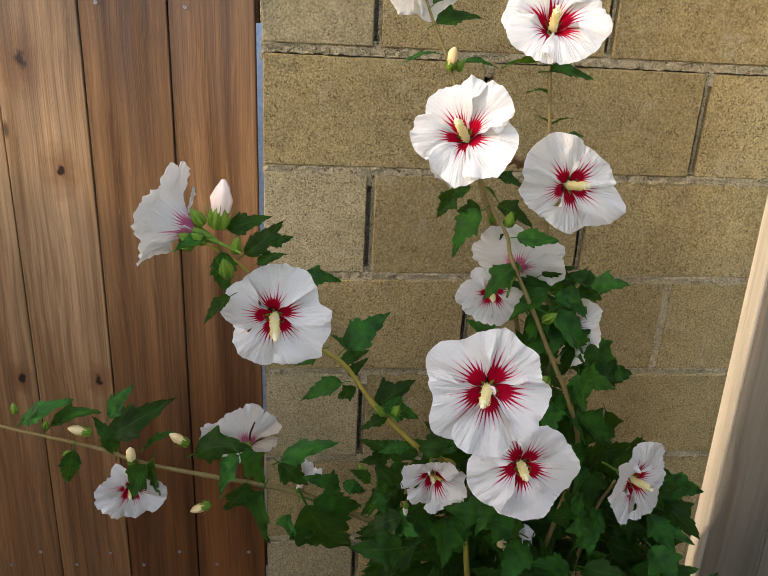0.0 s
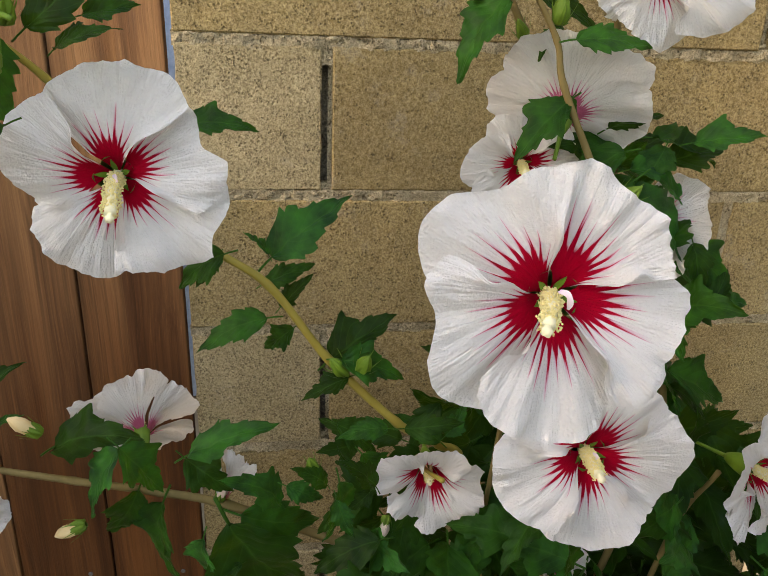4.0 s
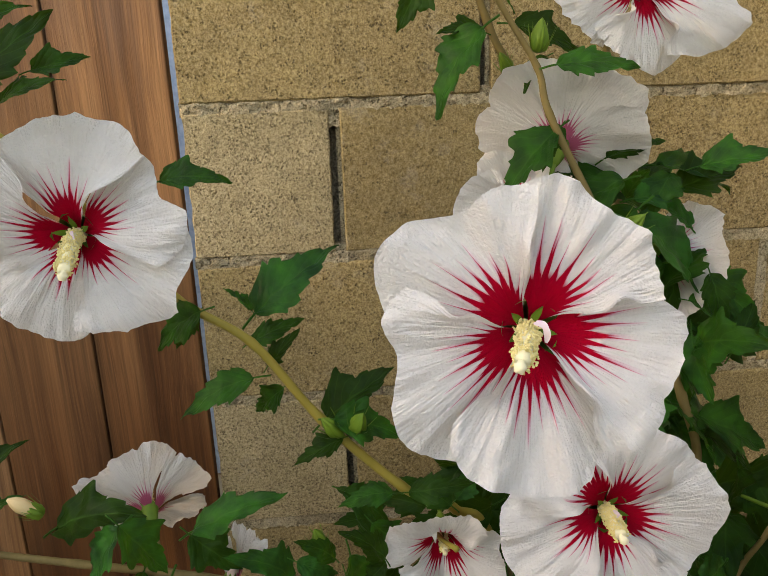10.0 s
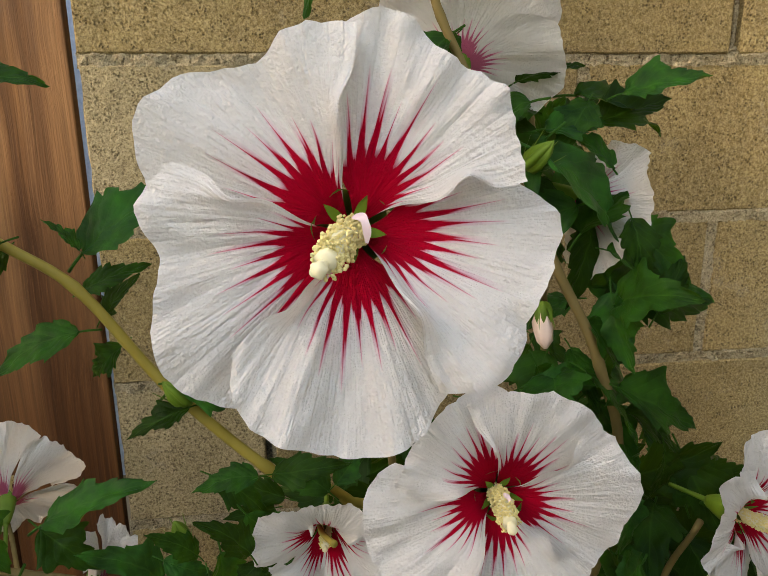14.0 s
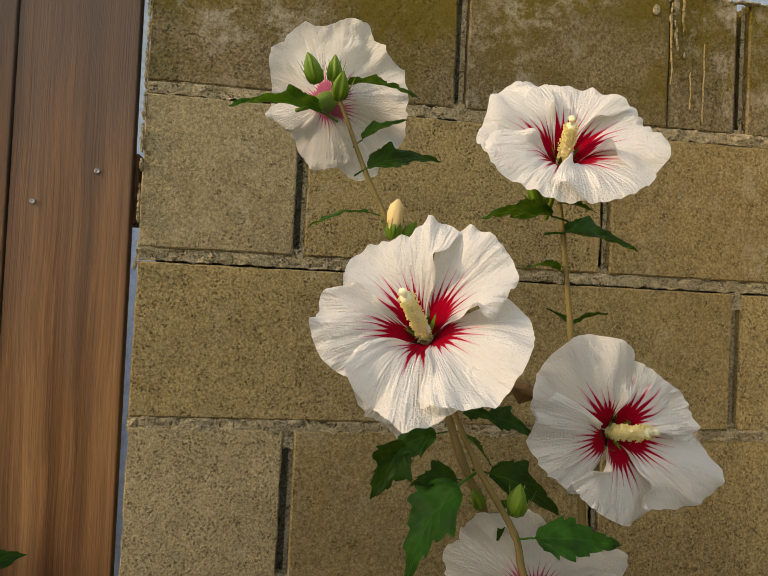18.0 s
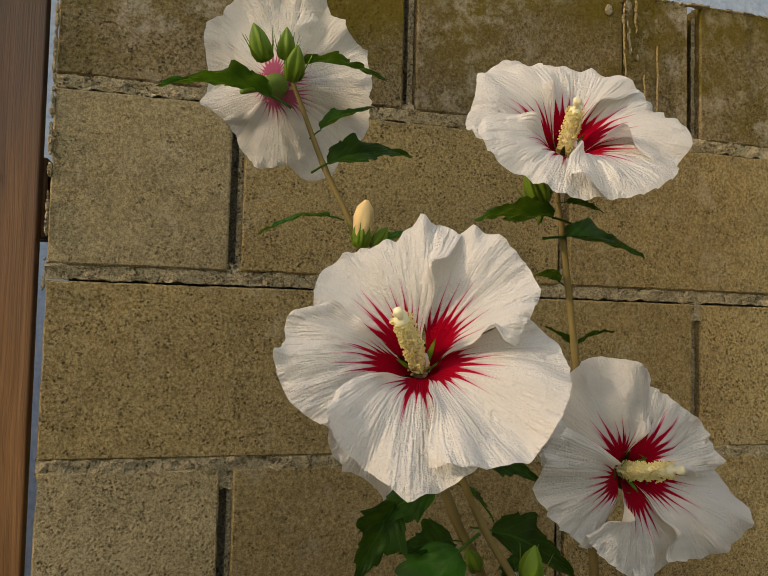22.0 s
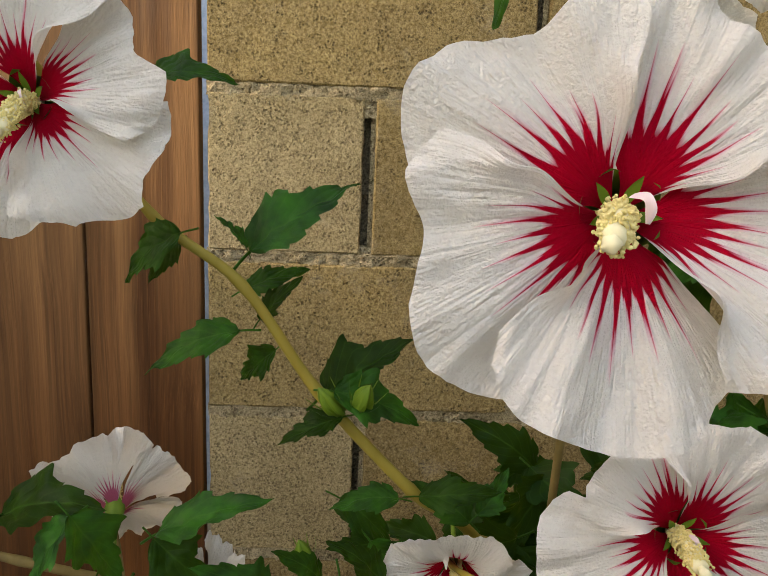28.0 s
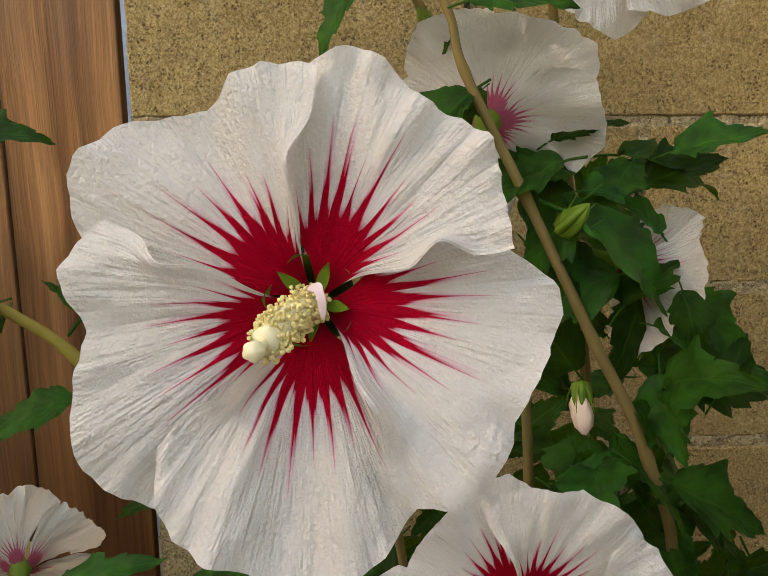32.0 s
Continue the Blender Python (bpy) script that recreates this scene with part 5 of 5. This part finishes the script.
bud((0.036, -0.600, 1.262), (0.15, 0, 1), 0.030, False, PINK_BUD, "pink-tipped hibiscus bud about to open")
for place, axis, size in (((0.052, -0.600, 1.238), (0.2, -0.3, 0.9), 0.017), ((0.016, -0.610, 1.250), (-0.7, -0.3, 0.5), 0.017), ((0.022, -0.60, 1.266), (-0.5, -0.2, 0.8), 0.018), ((0.026, -0.615, 1.252), (-0.5, -0.5, 0.6), 0.016), ((0.046, -0.607, 1.216), (-0.1, -0.5, 0.9), 0.021),
                          ((0.012, -0.60, 1.244), (-0.8, -0.3, 0.1), 0.014), ((-0.292, -0.38, 0.928), (-0.1, 0, 1), 0.015), ((-0.255, -0.38, 0.905), (0.3, -0.2, 0.9), 0.013),
                          ((-0.222, -0.385, 0.870), (-0.6, 0, -0.3), 0.011), ((0.195, -0.46, 0.885), (-0.3, -0.2, 1), 0.017), ((0.217, -0.515, 1.008), (-0.5, -0.3, 0.7), 0.018), ((0.226, -0.520, 1.012), (0.3, -0.4, 0.8), 0.017),
                          ((0.350, -0.495, 1.245), (0.1, -0.2, 1), 0.017), ((0.405, -0.50, 1.130), (0.4, -0.5, 0.6), 0.019), ((0.226, -0.400, 1.520), (-0.35, -0.3, 0.9), 0.019),
                          ((0.238, -0.398, 1.523), (0.0, -0.3, 0.95), 0.016), ((0.241, -0.408, 1.507), (0.1, -0.6, 0.75), 0.018), ((0.373, -0.46, 1.432), (-0.4, -0.1, 0.9), 0.020),
                          ((0.345, -0.44, 1.235), (-0.4, -0.3, 0.7), 0.014), ((0.292, -0.40, 1.412), (0.5, -0.2, 0.8), 0.014)):
    bud(place, axis, size)
for place, axis, size, mat in (((-0.190, -0.38, 0.898), (-0.9, -0.2, 0.35), 0.020, BUD), ((-0.134, -0.39, 0.852), (0, -0.2, 1), 0.020, BUD), ((-0.055, -0.38, 0.880), (-0.7, -0.2, 0.6), 0.020, BUD),
                               ((-0.028, -0.38, 0.778), (-0.9, 0, -0.4), 0.020, BUD), ((0.258, -0.45, 0.832), (-0.2, -0.4, -0.8), 0.012, PINK_BUD), 
                               ((0.395, -0.47, 0.765), (-0.2, -0.4, 1), 0.018, BUD), ((0.283, -0.405, 1.412), (0.1, -0.3, 1), 0.017, BUD), ((0.10, -0.38, 0.80), (0.3, -0.2, 0.9), 0.016, PINK_BUD), ((0.421, -0.485, 1.050), (0.05, -0.3, -0.95), 0.017, PINK_BUD)):
    bud(place, axis, size, False, mat, "cream hibiscus bud with furled petals")
v, f = lathe([(0.0015, 0.0), (0.0050, 0.004), (0.0062, 0.010), (0.0048, 0.017), (0.0058, 0.024), (0.0036, 0.031), (0.0052, 0.037), (0.0030, 0.043), (0.0012, 0.050)], 18, 1.7, 3.0)
link_part("dry_flower", mesh_of("dry_flower", v, f, DRY), shrub, HOME @ facing((0.338, -0.43, 1.322), (0.9, -0.1, -0.28)), "withered brown rolled-up flower")


# ---- a faded flower folded up among the lower leaves ----
def faded_flower(place, axis, R, seed):
    body = link_part("faded_flower", mesh_of("calyx", *calyx(R), YOUNG), shrub, HOME @ facing(place, axis), "faded white flower folding up among leaves")
    for k in range(4):
        me = petal_mesh(R, 90 * k + 20, 46, (0.7, 0.95, 0.9, 1.0, 0.75), 1.7, 0.1, 0.25, 0.5, seed + k, PETAL_BACK, 20, 24)
        link_part("petal", me, body)


faded_flower((0.418, -0.475, 0.768), (-0.25, -0.25, 0.9), 0.026, 300)
faded_flower((0.105, -0.372, 0.792), (0.15, -0.1, 0.95), 0.026, 320)
